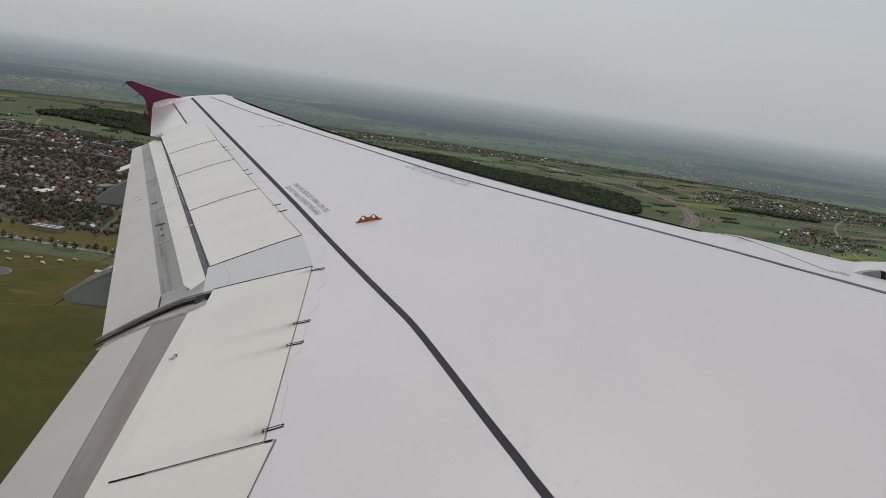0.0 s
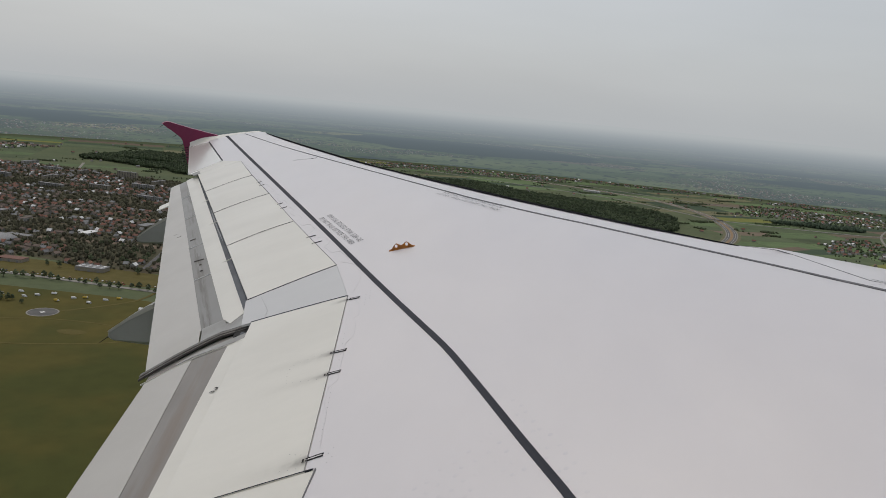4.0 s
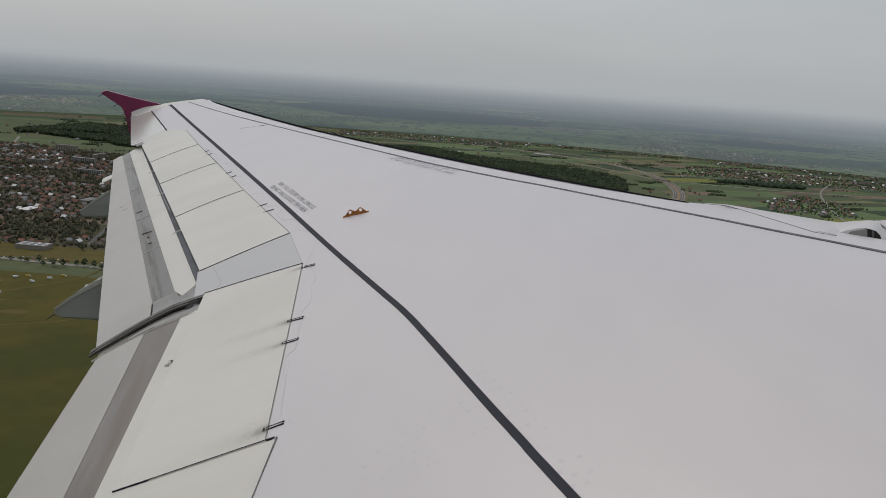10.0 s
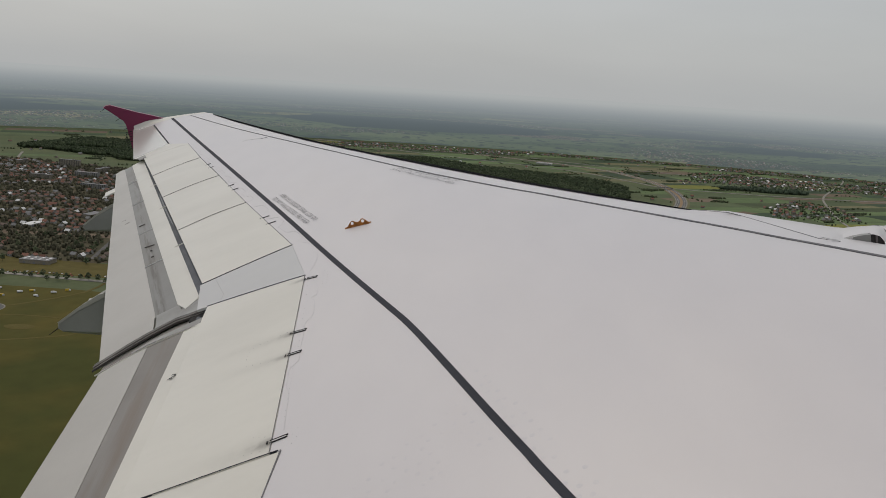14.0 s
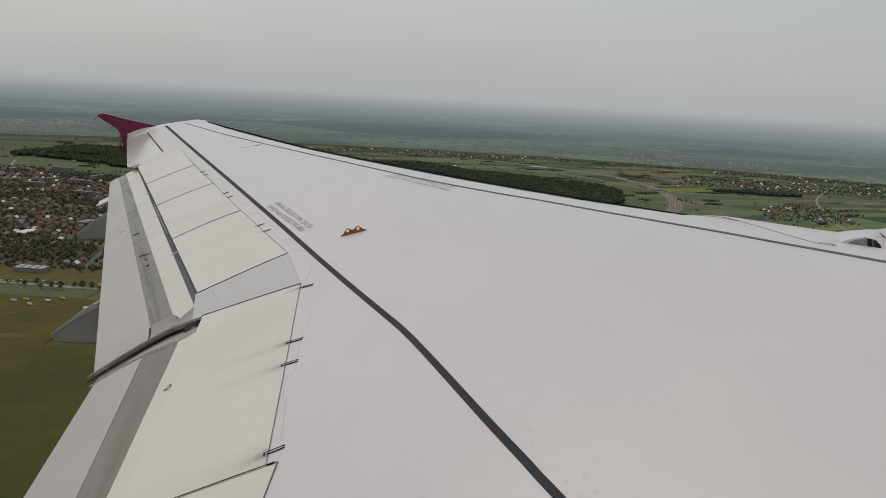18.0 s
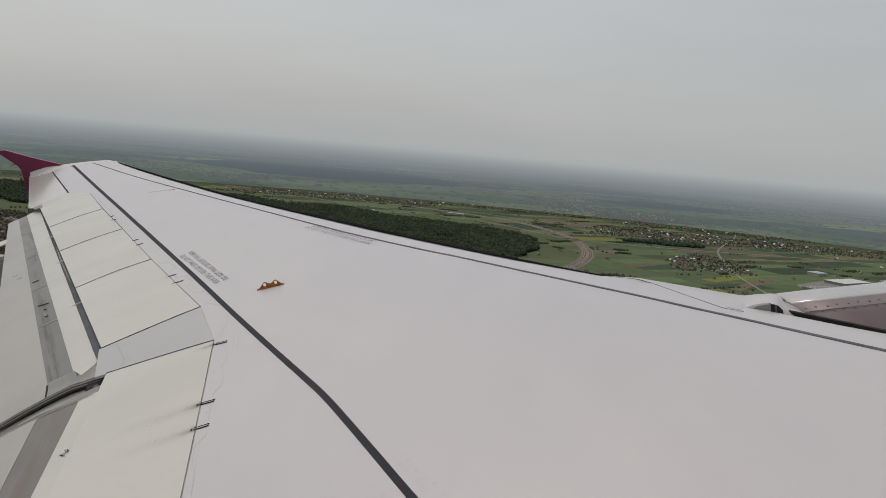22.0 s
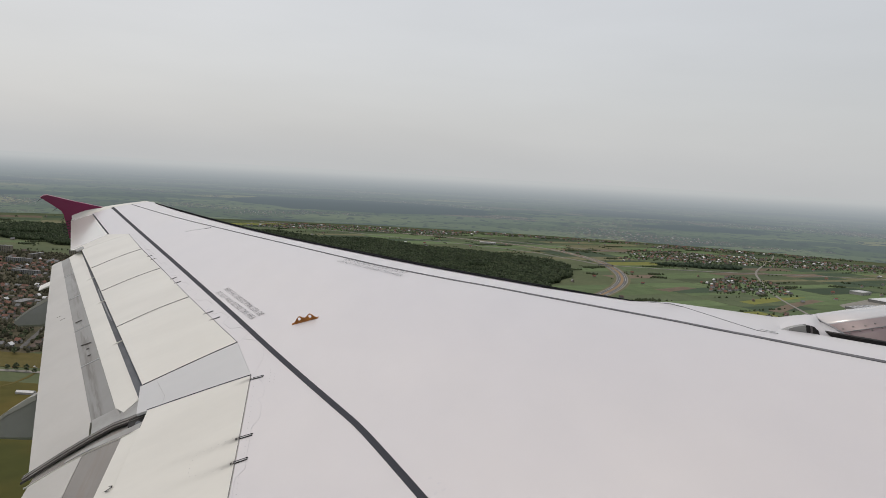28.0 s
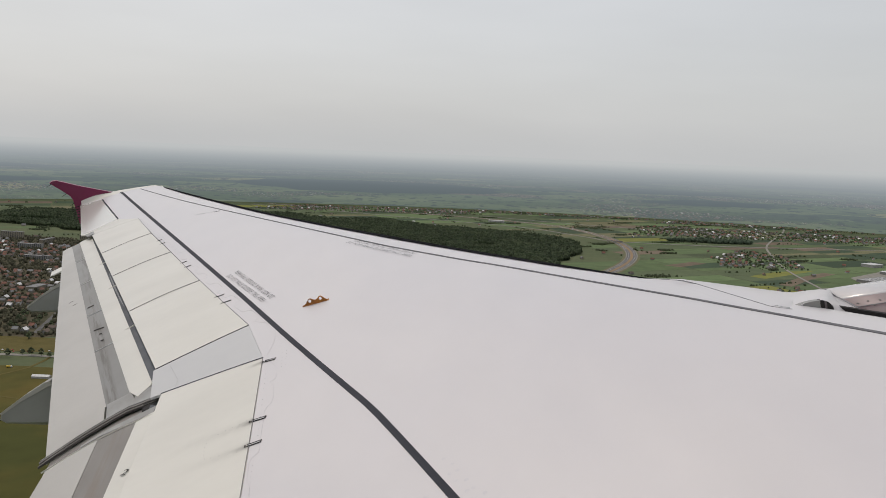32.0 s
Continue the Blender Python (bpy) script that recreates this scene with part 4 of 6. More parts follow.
# pale strips on the flap track fairings, painting in their lit upper edges
upright("fairing_cap", [(-7.14, 0.372), (-7.19, 0.367), (-7.40, 0.287), (-7.62, 0.187), (-7.60, 0.176), (-7.40, 0.258), (-7.14, 0.335)], 8.418, M_FLAP, "pale strip painting the lit upper edge of the track fairing")
upright("fairing_cap", [(-8.13, 0.842), (-8.18, 0.832), (-8.40, 0.742), (-8.61, 0.639), (-8.59, 0.628), (-8.40, 0.718), (-8.13, 0.808)], 11.923, M_FLAP, "pale strip painting the lit upper edge of the track fairing")
# grey wall and black panel paint in the shaded hollow of the arch
upright("arch_wall", [(-2.12, 0.497), (-2.07, 0.506), (-2.03, 0.510), (-1.98, 0.509), (-1.945, 0.505), (-1.945, 0.36), (-2.12, 0.40)], 5.297, M_FAIR, "grey wall under the fairing arch with shade in its colour")
upright("arch_opening", [(-1.945, 0.505), (-1.929, 0.501), (-1.896, 0.484), (-1.874, 0.455), (-1.866, 0.41), (-1.84, 0.34), (-1.945, 0.34)], 5.296, M_DARK, "black panel painting the dark under the fairing arch")
upright("arch_post", [(-1.921, 0.497), (-1.909, 0.490), (-1.909, 0.34), (-1.921, 0.34)], 5.294, M_ARCH, "pale post inside the opening")


def engine_gap():
    v, f = [], []
    for i in range(25):
        y = 5.53 - 2.54 * i / 24
        x, z = lead(y) + 0.12, 0.372 + 0.100 * (y - 5.49)
        low = z - 0.16 * min(1.0, 0.12 + 0.6 * i)      # runs out to a point beside the arch
        v += [(x, y, z), (x, y, low), (x + 0.02, y, low), (x + 0.02, y, z)]
    for i in range(24):
        for k in range(4):
            a, b = i * 4 + k, i * 4 + (k + 1) % 4
            f.append((a, b, b + 4, a + 4))
    return mend(obj("slat_end_edge", v, f, M_DARK, wing, "black inner slat edge before the engine", smooth=0))


engine_gap()


def inner_slat():
    """Slat body ahead of its black edge, drooping forward."""
    v, f = [], []
    prof = [(0.02, -0.01), (0.12, -0.05), (0.22, -0.12), (0.30, -0.22), (0.31, -0.32), (0.24, -0.36), (0.10, -0.28), (0.02, -0.17)]
    n = len(prof)
    for i in range(13):
        y = 5.45 - 2.45 * i / 12
        x, z = lead(y) + 0.12, 0.366 + 0.100 * (y - 5.49)
        v += [(x + a, y, z + b) for a, b in prof]
    for i in range(12):
        f += [(i * n + k, i * n + (k + 1) % n, (i + 1) * n + (k + 1) % n, (i + 1) * n + k) for k in range(n)]
    f += [tuple(range(n)), tuple(range(12 * n, 13 * n))[::-1]]
    return mend(obj("inner_slat", v, f, M_WHITE, wing, "white inner slat drooped forward", smooth=40))


inner_slat()


def nacelle():
    nac = empty("engine_nacelle")
    nac.parent = wing
    tagged(nac, "silver and mauve engine nacelle")
    prof = [(-1.58, 0.895), (-1.2, 0.90), (-0.8, 0.90), (0.0, 0.91), (0.8, 0.90), (1.4, 0.86), (1.75, 0.78)]
    n = 64
    cy = 5.75

    def axis(x):
        return -0.538 - 0.107 * (x + 1.57)

    def shell(name, material, a0, a1, label, grow=0.0, line=prof):
        verts, faces = [], []
        for x, r in line:
            for k in range(n + 1):
                a = a0 + (a1 - a0) * k / n
                verts.append((x, cy + (r + grow) * math.sin(a), axis(x) + (r + grow) * math.cos(a)))
        for i in range(len(line) - 1):
            for k in range(n):
                a = i * (n + 1) + k
                faces.append((a, a + n + 1, a + n + 2, a + 1) if a1 > a0 else (a, a + 1, a + n + 2, a + n + 1))
        ob = obj(name, verts, faces, material, nac, label, smooth=40)
        sol = ob.modifiers.new("thick", "SOLIDIFY")
        sol.thickness, sol.offset = 0.02, -1
        return ob
    # the cowl's dark side reflection is put into the pinkish and mauve bands
    shell("upper_cowl", M_NAC, radians(-7.2), radians(120), "silver upper cowl")
    shell("cowl_shoulder", M_SHOULDER, radians(-7.2), radians(-14.9), "pinkish silver cowl shoulder with a reflection in its colour")
    shell("lower_cowl", M_MAUVE, radians(-14.9), radians(-239), "mauve lower cowl with a dark reflection in its colour")
    shell("cowl_joint", M_SEAM, radians(-14.75), radians(-15.05), "thin grey cowl joint", grow=0.002)
    aft = [(-1.98, 0.840), (-1.90, 0.858), (-1.76, 0.882), (-1.66, 0.892), (-1.587, 0.896)]
    shell("aft_fairing", M_SKIN, radians(24), radians(-60), "white fairing behind the cowl", line=aft)
    shell("fairing_joint", M_SEAM, radians(20), radians(-60), "dark joint between fairing and cowl", line=[(-1.590, 0.898), (-1.577, 0.898)])
    for k in range(12):
        x = -1.545 + 0.072 * k
        r = float(np.interp(x, [p[0] for p in prof], [p[1] for p in prof])) + 0.001
        for a in (-12.6, -16.2):
            aa = radians(a + (k % 2) * 0.6)
            v, f = rod((x, cy + r * math.sin(aa), axis(x) + r * math.cos(aa)), (x, cy + (r + 0.003) * math.sin(aa), axis(x) + (r + 0.003) * math.cos(aa)), 0.007, 0.005, 8)
            obj("cowl_fastener", v, f, M_STEEL, nac)
    return nac


nacelle()
v, f = join([rod(a, b, 0.0022, 0.0022, 6) for a, b in zip(PYLON_FOOT[:-1], PYLON_FOOT[1:])])
obj("pylon_seam", v, f, M_SEAM, wing, "thin grey fairing seam")
# small vent bars at the foot of the fairing, and the joint that runs on over it to the cowl
v, f = join([rod(a, b, 0.004, 0.004, 6) for a, b in (((-1.620, 5.775, 0.394), (-1.612, 5.735, 0.398)), ((-1.612, 5.735, 0.398), (-1.585, 5.690, 0.362)))])
obj("pylon_joint", v, f, M_SEAM, wing, "thin dark joint over the fairing")
for (xa, ya), (xb, yb) in (((-2.225, 5.285), (-2.190, 5.222)), ((-2.236, 5.226), (-2.196, 5.158)), ((-2.212, 5.250), (-2.186, 5.196))):
    ribbon("vent_bar", [(xa, ya), (xb, yb)], 0.006, M_FAINT, lift=0.004, curved=False, label="dark vent bar in the fairing foot")


# fuselage side behind the camera, with the cabin window it looks through
def fuselage():
    zc = 1.15

    def shell(name, r, hole, material, label, out):
        x0, x1, z0, z1 = hole
        aw = [math.acos((z - zc) / r) for z in (z1, z0)]
        angles = sorted(list(np.linspace(0, 2 * math.pi, 73)[:-1]) + aw)
        angles = [a for a in angles if a in aw or min(abs(a - b) for b in aw) > 0.02]
        xs = [-10.0, -8.0, -6.5, -5.5, x0, x1, -3.0, -1.5, 0.5, 2.5, 4.0]
        n = len(angles)
        v = [(x, r * math.sin(a), zc + r * math.cos(a)) for x in xs for a in angles]
        f = []
        for i in range(len(xs) - 1):
            for k in range(n):
                if xs[i] == x0 and aw[0] <= angles[k] < aw[1]:
                    continue
                q = (i * n + k, i * n + (k + 1) % n, (i + 1) * n + (k + 1) % n, (i + 1) * n + k)
                f.append(q if out else q[::-1])
        for i, flip in ((0, False), (len(xs) - 1, True)):
            q = tuple(range(i * n, i * n + n))
            f.append(q[::-1] if flip else q)
        obj(name, v, f, material, wing, label, smooth=30)
    big, small = (-4.64, -3.99, 1.36, 2.03), (-4.50, -4.12, 1.49, 1.955)
    shell("fuselage_wall", 1.975, big, M_GLOSS, "plain white fuselage wall with a window opening", True)
    shell("cabin_lining", 1.905, small, M_FAIR, "plain grey cabin lining", False)
    v, f = [], []
    for r, (x0, x1, z0, z1) in ((1.975, big), (1.905, small)):
        v += [(x, math.sqrt(r * r - (z - zc)**2), z) for x, z in ((x0, z0), (x1, z0), (x1, z1), (x0, z1))]
    f = [(i, (i + 1) % 4, 4 + (i + 1) % 4, 4 + i) for i in range(4)]
    mend(obj("window_reveal", v, f, M_FAIR, wing, "grey sloping window reveal", smooth=0))
    prof = [(1.30, -0.95), (1.95, -0.80), (2.20, -0.50), (2.28, -0.10), (2.22, 0.30), (2.05, 0.62), (1.80, 0.85), (1.30, 0.80)]
    n = len(prof)
    v, f = [], []
    for x, k in ((-8.2, 0.55), (-7.0, 0.9), (-5.5, 1.0), (-0.5, 1.0), (1.0, 0.85), (2.2, 0.5)):
        v += [(x, 1.5 + (y - 1.5) * k, z * k) for y, z in prof]
    for i in range(5):
        f += [(i * n + k, i * n + (k + 1) % n, (i + 1) * n + (k + 1) % n, (i + 1) * n + k) for k in range(n)]
    f += [tuple(range(n)), tuple(range(5 * n, 6 * n))[::-1]]
    mend(obj("root_fairing", v, f, M_GLOSS, wing, "smooth white wing root fairing", smooth=50))


fuselage()


# ---- the land below: x and y in metres, ground at z = 0 ----
K = 1.5   # the plan's unit in metres


def plan(pts):
    return [(x * K, y * K) for x, y in pts]


M_GROUND = mat("meadow_ground", (0.085, 0.106, 0.055), (0.106, 0.122, 0.064), 0.006, 0.95, fine=0.25, rvar=0.02)
M_AIRGRASS = mat("airfield_grass", (0.105, 0.084, 0.022), (0.058, 0.062, 0.017), 0.0045, 0.95, fine=0.22, rvar=0.02, lo=0.40, hi=0.60)
M_TOWN = mat("garden_soil", (0.098, 0.082, 0.055), (0.070, 0.068, 0.040), 0.02, 0.95, fine=0.3, rvar=0.02)
M_SAND = mat("pale_sand_track", (0.115, 0.095, 0.032), (0.095, 0.080, 0.026), 0.05, 0.95, fine=0.2)
M_ASPHALT = mat("old_asphalt", (0.14, 0.135, 0.13), (0.10, 0.10, 0.10), 0.05, 0.9, fine=0.15)
M_CONCRETE = mat("pale_concrete", (0.27, 0.255, 0.225), (0.22, 0.21, 0.19), 0.08, 0.9, fine=0.15)
M_MEDIAN = mat("orange_earth", (0.30, 0.20, 0.12), (0.24, 0.17, 0.10), 0.06, 0.95, fine=0.2)
M_PAINT = mat("road_paint", (0.7, 0.7, 0.68), (0.6, 0.6, 0.58), 0.5, 0.8)
# haze over the land is put into these lifted crop tones
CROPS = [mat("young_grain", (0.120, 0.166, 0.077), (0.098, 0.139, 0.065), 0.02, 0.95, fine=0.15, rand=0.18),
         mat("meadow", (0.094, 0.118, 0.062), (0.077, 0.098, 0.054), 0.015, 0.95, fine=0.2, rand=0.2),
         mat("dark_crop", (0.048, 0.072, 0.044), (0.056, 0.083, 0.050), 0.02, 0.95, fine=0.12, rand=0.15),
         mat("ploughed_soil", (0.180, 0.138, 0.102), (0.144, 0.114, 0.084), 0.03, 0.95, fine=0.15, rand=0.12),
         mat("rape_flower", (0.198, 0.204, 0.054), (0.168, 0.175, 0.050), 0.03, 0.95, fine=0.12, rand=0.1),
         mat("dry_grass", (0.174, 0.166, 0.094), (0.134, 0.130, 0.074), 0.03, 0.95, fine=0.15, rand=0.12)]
M_FLOOR = mat("forest_floor", (0.020, 0.030, 0.012), (0.028, 0.038, 0.016), 0.02, 0.95, fine=0.2)
M_LEAF = mat("forest_leaves", (0.036, 0.050, 0.026), (0.050, 0.064, 0.034), 0.012, 0.9, fine=0.2, island=0.35, bump=0.6, bscale=1.2)
M_LEAF2 = mat("garden_leaves", (0.065, 0.083, 0.044), (0.086, 0.101, 0.057), 0.3, 0.9, fine=0.25, rand=0.25, island=0.2)
M_LEAF_TOWN = mat("brownish_garden_leaves", (0.070, 0.068, 0.044), (0.092, 0.086, 0.056), 0.3, 0.9, fine=0.25, island=0.35)
# Paler and bluer than the forest leaves: distance haze put into the colour.
M_LEAF3 = mat("far_leaves_hazed", (0.050, 0.070, 0.046), (0.062, 0.082, 0.054), 0.012, 0.9, fine=0.2, island=0.2)
M_BARK = mat("bark", (0.10, 0.075, 0.05), (0.07, 0.05, 0.035), 3.0, 0.9, fine=0.2)
WALLS = [mat("cream_render", (0.25, 0.225, 0.18), (0.20, 0.18, 0.145), 0.4, 0.9, rand=0.15), mat("white_render", (0.36, 0.35, 0.33), (0.29, 0.28, 0.265), 0.4, 0.9, rand=0.12),
         mat("grey_render", (0.24, 0.235, 0.22), (0.19, 0.185, 0.175), 0.4, 0.9, rand=0.15)]
ROOFS = [mat("red_tile", (0.215, 0.092, 0.060), (0.150, 0.070, 0.050), 0.8, 0.8, fine=0.2, rand=0.25), mat("brown_tile", (0.135, 0.096, 0.076), (0.100, 0.074, 0.060), 0.8, 0.8, fine=0.2, rand=0.2),
         mat("grey_sheet", (0.18, 0.18, 0.18), (0.13, 0.13, 0.135), 0.6, 0.6, fine=0.15, rand=0.25), mat("pale_sheet", (0.62, 0.62, 0.61), (0.50, 0.50, 0.50), 0.6, 0.5, fine=0.1, rand=0.15)]
M_BRICK = mat("chimney_brick", (0.24, 0.10, 0.07), (0.18, 0.08, 0.06), 4, 0.9)
M_PANE = mat("window_glass", (0.05, 0.06, 0.07), (0.03, 0.035, 0.04), 1.0, 0.15)
CAR_PAINT = [mat("white_car", (0.7, 0.7, 0.7), (0.66, 0.66, 0.66), 1, 0.3), mat("dark_car", (0.05, 0.055, 0.07), (0.04, 0.045, 0.06), 1, 0.3), mat("red_car", (0.35, 0.03, 0.03), (0.3, 0.03, 0.03), 1, 0.3), mat("silver_car", (0.4, 0.41, 0.43), (0.36, 0.37, 0.39), 1, 0.3, metal=0.4)]


def ground():
    verts, faces = [(0, 0, 0)], []
    radii = [60, 150, 300, 500, 800, 1200, 1800, 2600, 3600, 4700]
    n = 96
    for r in radii:
        verts += [(r * math.cos(2 * math.pi * k / n), r * math.sin(2 * math.pi * k / n), 0) for k in range(n)]
    faces += [(0, 1 + k, 1 + (k + 1) % n) for k in range(n)]
    for i in range(len(radii) - 1):
        for k in range(n):
            a, b = 1 + i * n + k, 1 + i * n + (k + 1) % n
            faces.append((a, a + n, b + n, b))
    return tagged(obj("ground", verts, faces, M_GROUND, smooth=0), "green lowland meadow reaching the horizon", "ground", kind="structure")


ground()


def backdrop():
    """Glowing ring with the hazy distance round the land painted on it."""
    m = bpy.data.materials.new("painted_haze")
    m.use_nodes = True
    n, l = m.node_tree.nodes, m.node_tree.links
    n.remove(n["Principled BSDF"])
    em = n.new("ShaderNodeEmission")
    tc = n.new("ShaderNodeTexCoord")
    sep = n.new("ShaderNodeSeparateXYZ")
    l.new(tc.outputs["Object"], sep.inputs[0])
    # far fields, laid out on the plain beyond the ring
    eye, RING = 330.65, 4650.0

    def calc(op, x, y):
        q = n.new("ShaderNodeMath")
        q.operation = op
        for i, val in enumerate((x, y)):
            if isinstance(val, (int, float)):
                q.inputs[i].default_value = val
            else:
                l.new(val, q.inputs[i])
        return q.outputs[0]
    away = calc("DIVIDE", eye, calc("MAXIMUM", calc("SUBTRACT", eye, sep.outputs[2]), 1.5))
    deep = calc("LOGARITHM", away, math.e)
    dist = calc("MULTIPLY", away, RING)

    def vec(x, y, z):
        q = n.new("ShaderNodeCombineXYZ")
        for i, val in enumerate((x, y, z)):
            if isinstance(val, (int, float)):
                q.inputs[i].default_value = val
            else:
                l.new(val, q.inputs[i])
        return q.outputs[0]
    # the point of the plain behind each point of the ring, and a face-on copy for things that stand up
    plain = vec(calc("MULTIPLY", sep.outputs[0], away), calc("MULTIPLY", sep.outputs[1], away), 0.0)
    upright_ = vec(sep.outputs[0], sep.outputs[1], calc("MULTIPLY", deep, 1000.0))

    def spread(src, scale, turn=0.0):
        m_ = n.new("ShaderNodeMapping")
        m_.inputs["Scale"].default_value = scale
        m_.inputs["Rotation"].default_value = (0, 0, turn)
        l.new(src, m_.inputs[0])
        return m_.outputs[0]

    def ramp(val, lo, hi, a=0.0, b=1.0):
        r_ = n.new("ShaderNodeMapRange")
        for key, x in (("From Min", lo), ("From Max", hi), ("To Min", a), ("To Max", b)):
            r_.inputs[key].default_value = x
        l.new(val, r_.inputs["Value"])
        return r_.outputs[0]

    def patches(src, scale, detail, lo, hi):
        t_ = n.new("ShaderNodeTexNoise")
        t_.inputs["Scale"].default_value, t_.inputs["Detail"].default_value = 1.0, detail
        l.new(spread(src, scale), t_.inputs["Vector"])
        return ramp(t_.outputs[0], lo, hi)

    def blend(share, x, y):
        q = n.new("ShaderNodeMixRGB")
        for i, val in ((0, share), (1, x), (2, y)):
            if isinstance(val, (int, float, tuple)):
                q.inputs[i].default_value = val
            else:
                l.new(val, q.inputs[i])
        return q.outputs[0]
    # field edges wander a little
    sway = n.new("ShaderNodeTexNoise")
    sway.inputs["Scale"].default_value, sway.inputs["Detail"].default_value = 1.0, 3
    l.new(spread(plain, (1 / 420, 1 / 420, 1)), sway.inputs["Vector"])
    bend = n.new("ShaderNodeVectorMath")
    bend.operation = "MULTIPLY_ADD"
    l.new(sway.outputs["Color"], bend.inputs[0])
    bend.inputs[1].default_value = (420, 420, 0)
    l.new(plain, bend.inputs[2])
    bent = bend.outputs[0]
    cells = n.new("ShaderNodeTexVoronoi")
    cells.inputs["Scale"].default_value = 1.0
    l.new(spread(bent, (1 / 760, 1 / 520, 1), -0.3), cells.inputs["Vector"])
    one = n.new("ShaderNodeSeparateColor")
    l.new(cells.outputs["Color"], one.inputs[0])
    tones = n.new("ShaderNodeValToRGB")
    tones.color_ramp.interpolation = "CONSTANT"
    te_ = tones.color_ramp.elements
    te_[0].position, te_[0].color = 0.0, (0.060, 0.088, 0.046, 1)
    te_[1].position, te_[1].color = 0.96, (0.165, 0.170, 0.080, 1)
    for at_, tone in ((0.28, (0.085, 0.116, 0.060, 1)), (0.52, (0.046, 0.068, 0.044, 1)), (0.74, (0.105, 0.135, 0.070, 1)), (0.90, (0.110, 0.102, 0.074, 1))):
        tones.color_ramp.elements.new(at_).color = tone
    l.new(one.outputs[0], tones.inputs[0])
    village = patches(plain, (1 / 1500, 1 / 1500, 1), 4, 0.52, 0.60)
    copse = calc("MAXIMUM", patches(upright_, (1 / 60, 1 / 60, 1 / 26), 3, 0.56, 0.62), calc("MULTIPLY", patches(upright_, (1 / 22, 1 / 22, 1 / 22), 2, 0.48, 0.54), village))
    ruddy = calc("MULTIPLY", patches(upright_, (1 / 13, 1 / 13, 1 / 16), 1, 0.55, 0.61), calc("MULTIPLY", village, 0.7))
    pale = calc("MULTIPLY", patches(upright_, (1 / 10, 1 / 10, 1 / 11), 1, 0.64, 0.69), village)
    # one broad wood and many lesser ones
    mid = spread(plain, (1, 1, 1))
    parts = n.new("ShaderNodeSeparateXYZ")
    l.new(mid, parts.inputs[0])
    ragged_ = n.new("ShaderNodeTexNoise")
    ragged_.inputs["Scale"].default_value, ragged_.inputs["Detail"].default_value = 1.0, 4
    l.new(spread(plain, (1 / 700, 1 / 700, 1)), ragged_.inputs["Vector"])
    ex, ey = calc("DIVIDE", calc("SUBTRACT", parts.outputs[0], 380.0), 1250.0), calc("DIVIDE", calc("SUBTRACT", parts.outputs[1], 7300.0), 1150.0)
    broad = ramp(calc("ADD", calc("ADD", calc("MULTIPLY", ex, ex), calc("MULTIPLY", ey, ey)), ragged_.outputs[0]), 1.62, 1.50)
    wooded = calc("MAXIMUM", broad, patches(plain, (1 / 2600, 1 / 2600, 1), 5, 0.555, 0.585))
    layer = tones.outputs[0]
    for share, tone in ((copse, (0.034, 0.048, 0.036, 1)), (ruddy, (0.14, 0.090, 0.074, 1)), (pale, (0.30, 0.295, 0.28, 1)), (wooded, (0.026, 0.040, 0.036, 1))):
        layer = blend(share, layer, tone)
    # haze painted into the glow: thicker with distance, sky-toned at the horizon
    near_haze = calc("SUBTRACT", 1.0, calc("POWER", math.e, calc("DIVIDE", calc("SUBTRACT", 2200.0, dist), 7000.0)))
    far_haze = calc("SUBTRACT", 1.0, calc("POWER", math.e, calc("DIVIDE", calc("SUBTRACT", 7500.0, dist), 22000.0)))
    far_haze = calc("MAXIMUM", far_haze, 0.0)
    layer = blend(near_haze, layer, (0.205, 0.250, 0.288, 1))
    layer = blend(far_haze, layer, (0.43, 0.462, 0.478, 1))
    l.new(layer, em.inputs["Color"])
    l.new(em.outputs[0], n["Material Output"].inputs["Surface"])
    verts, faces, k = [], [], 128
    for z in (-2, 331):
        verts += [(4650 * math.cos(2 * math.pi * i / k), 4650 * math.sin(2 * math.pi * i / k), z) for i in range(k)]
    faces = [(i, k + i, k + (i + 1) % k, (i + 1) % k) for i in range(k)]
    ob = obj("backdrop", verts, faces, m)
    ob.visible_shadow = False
    return tagged(ob, "glowing backdrop painted with hazy blue-green distance along the horizon", "backdrop", kind="structure")


backdrop()


def sheet(name, pts, material, z, label, category, kind="structure"):
    """A flat piece of land with a thin raised rim."""
    n = len(pts)
    v = [(x, y, z) for x, y in pts] + [(x, y, -0.2) for x, y in pts]
    f = [tuple(range(n))] + [(i, n + i, n + (i + 1) % n, (i + 1) % n) for i in range(n)]
    area = sum(pts[i][0] * pts[(i + 1) % n][1] - pts[(i + 1) % n][0] * pts[i][1] for i in range(n))
    if area < 0:
        f = [q[::-1] for q in f]
    return tagged(obj(name, v, f, material, smooth=0), label, category, kind=kind)


def blob(cx, cy, rx, ry, seed, n=28, wob=0.18):
    r = random.Random(seed)
    ph = [r.uniform(0, 6.3) for _ in range(4)]
    out = []
    for k in range(n):
        a = 2 * math.pi * k / n
        w = 1 + wob * (math.sin(2 * a + ph[0]) * 0.5 + math.sin(3 * a + ph[1]) * 0.35 + math.sin(5 * a + ph[2]) * 0.25)
        out.append((cx + rx * w * math.cos(a), cy + ry * w * math.sin(a)))
    return out


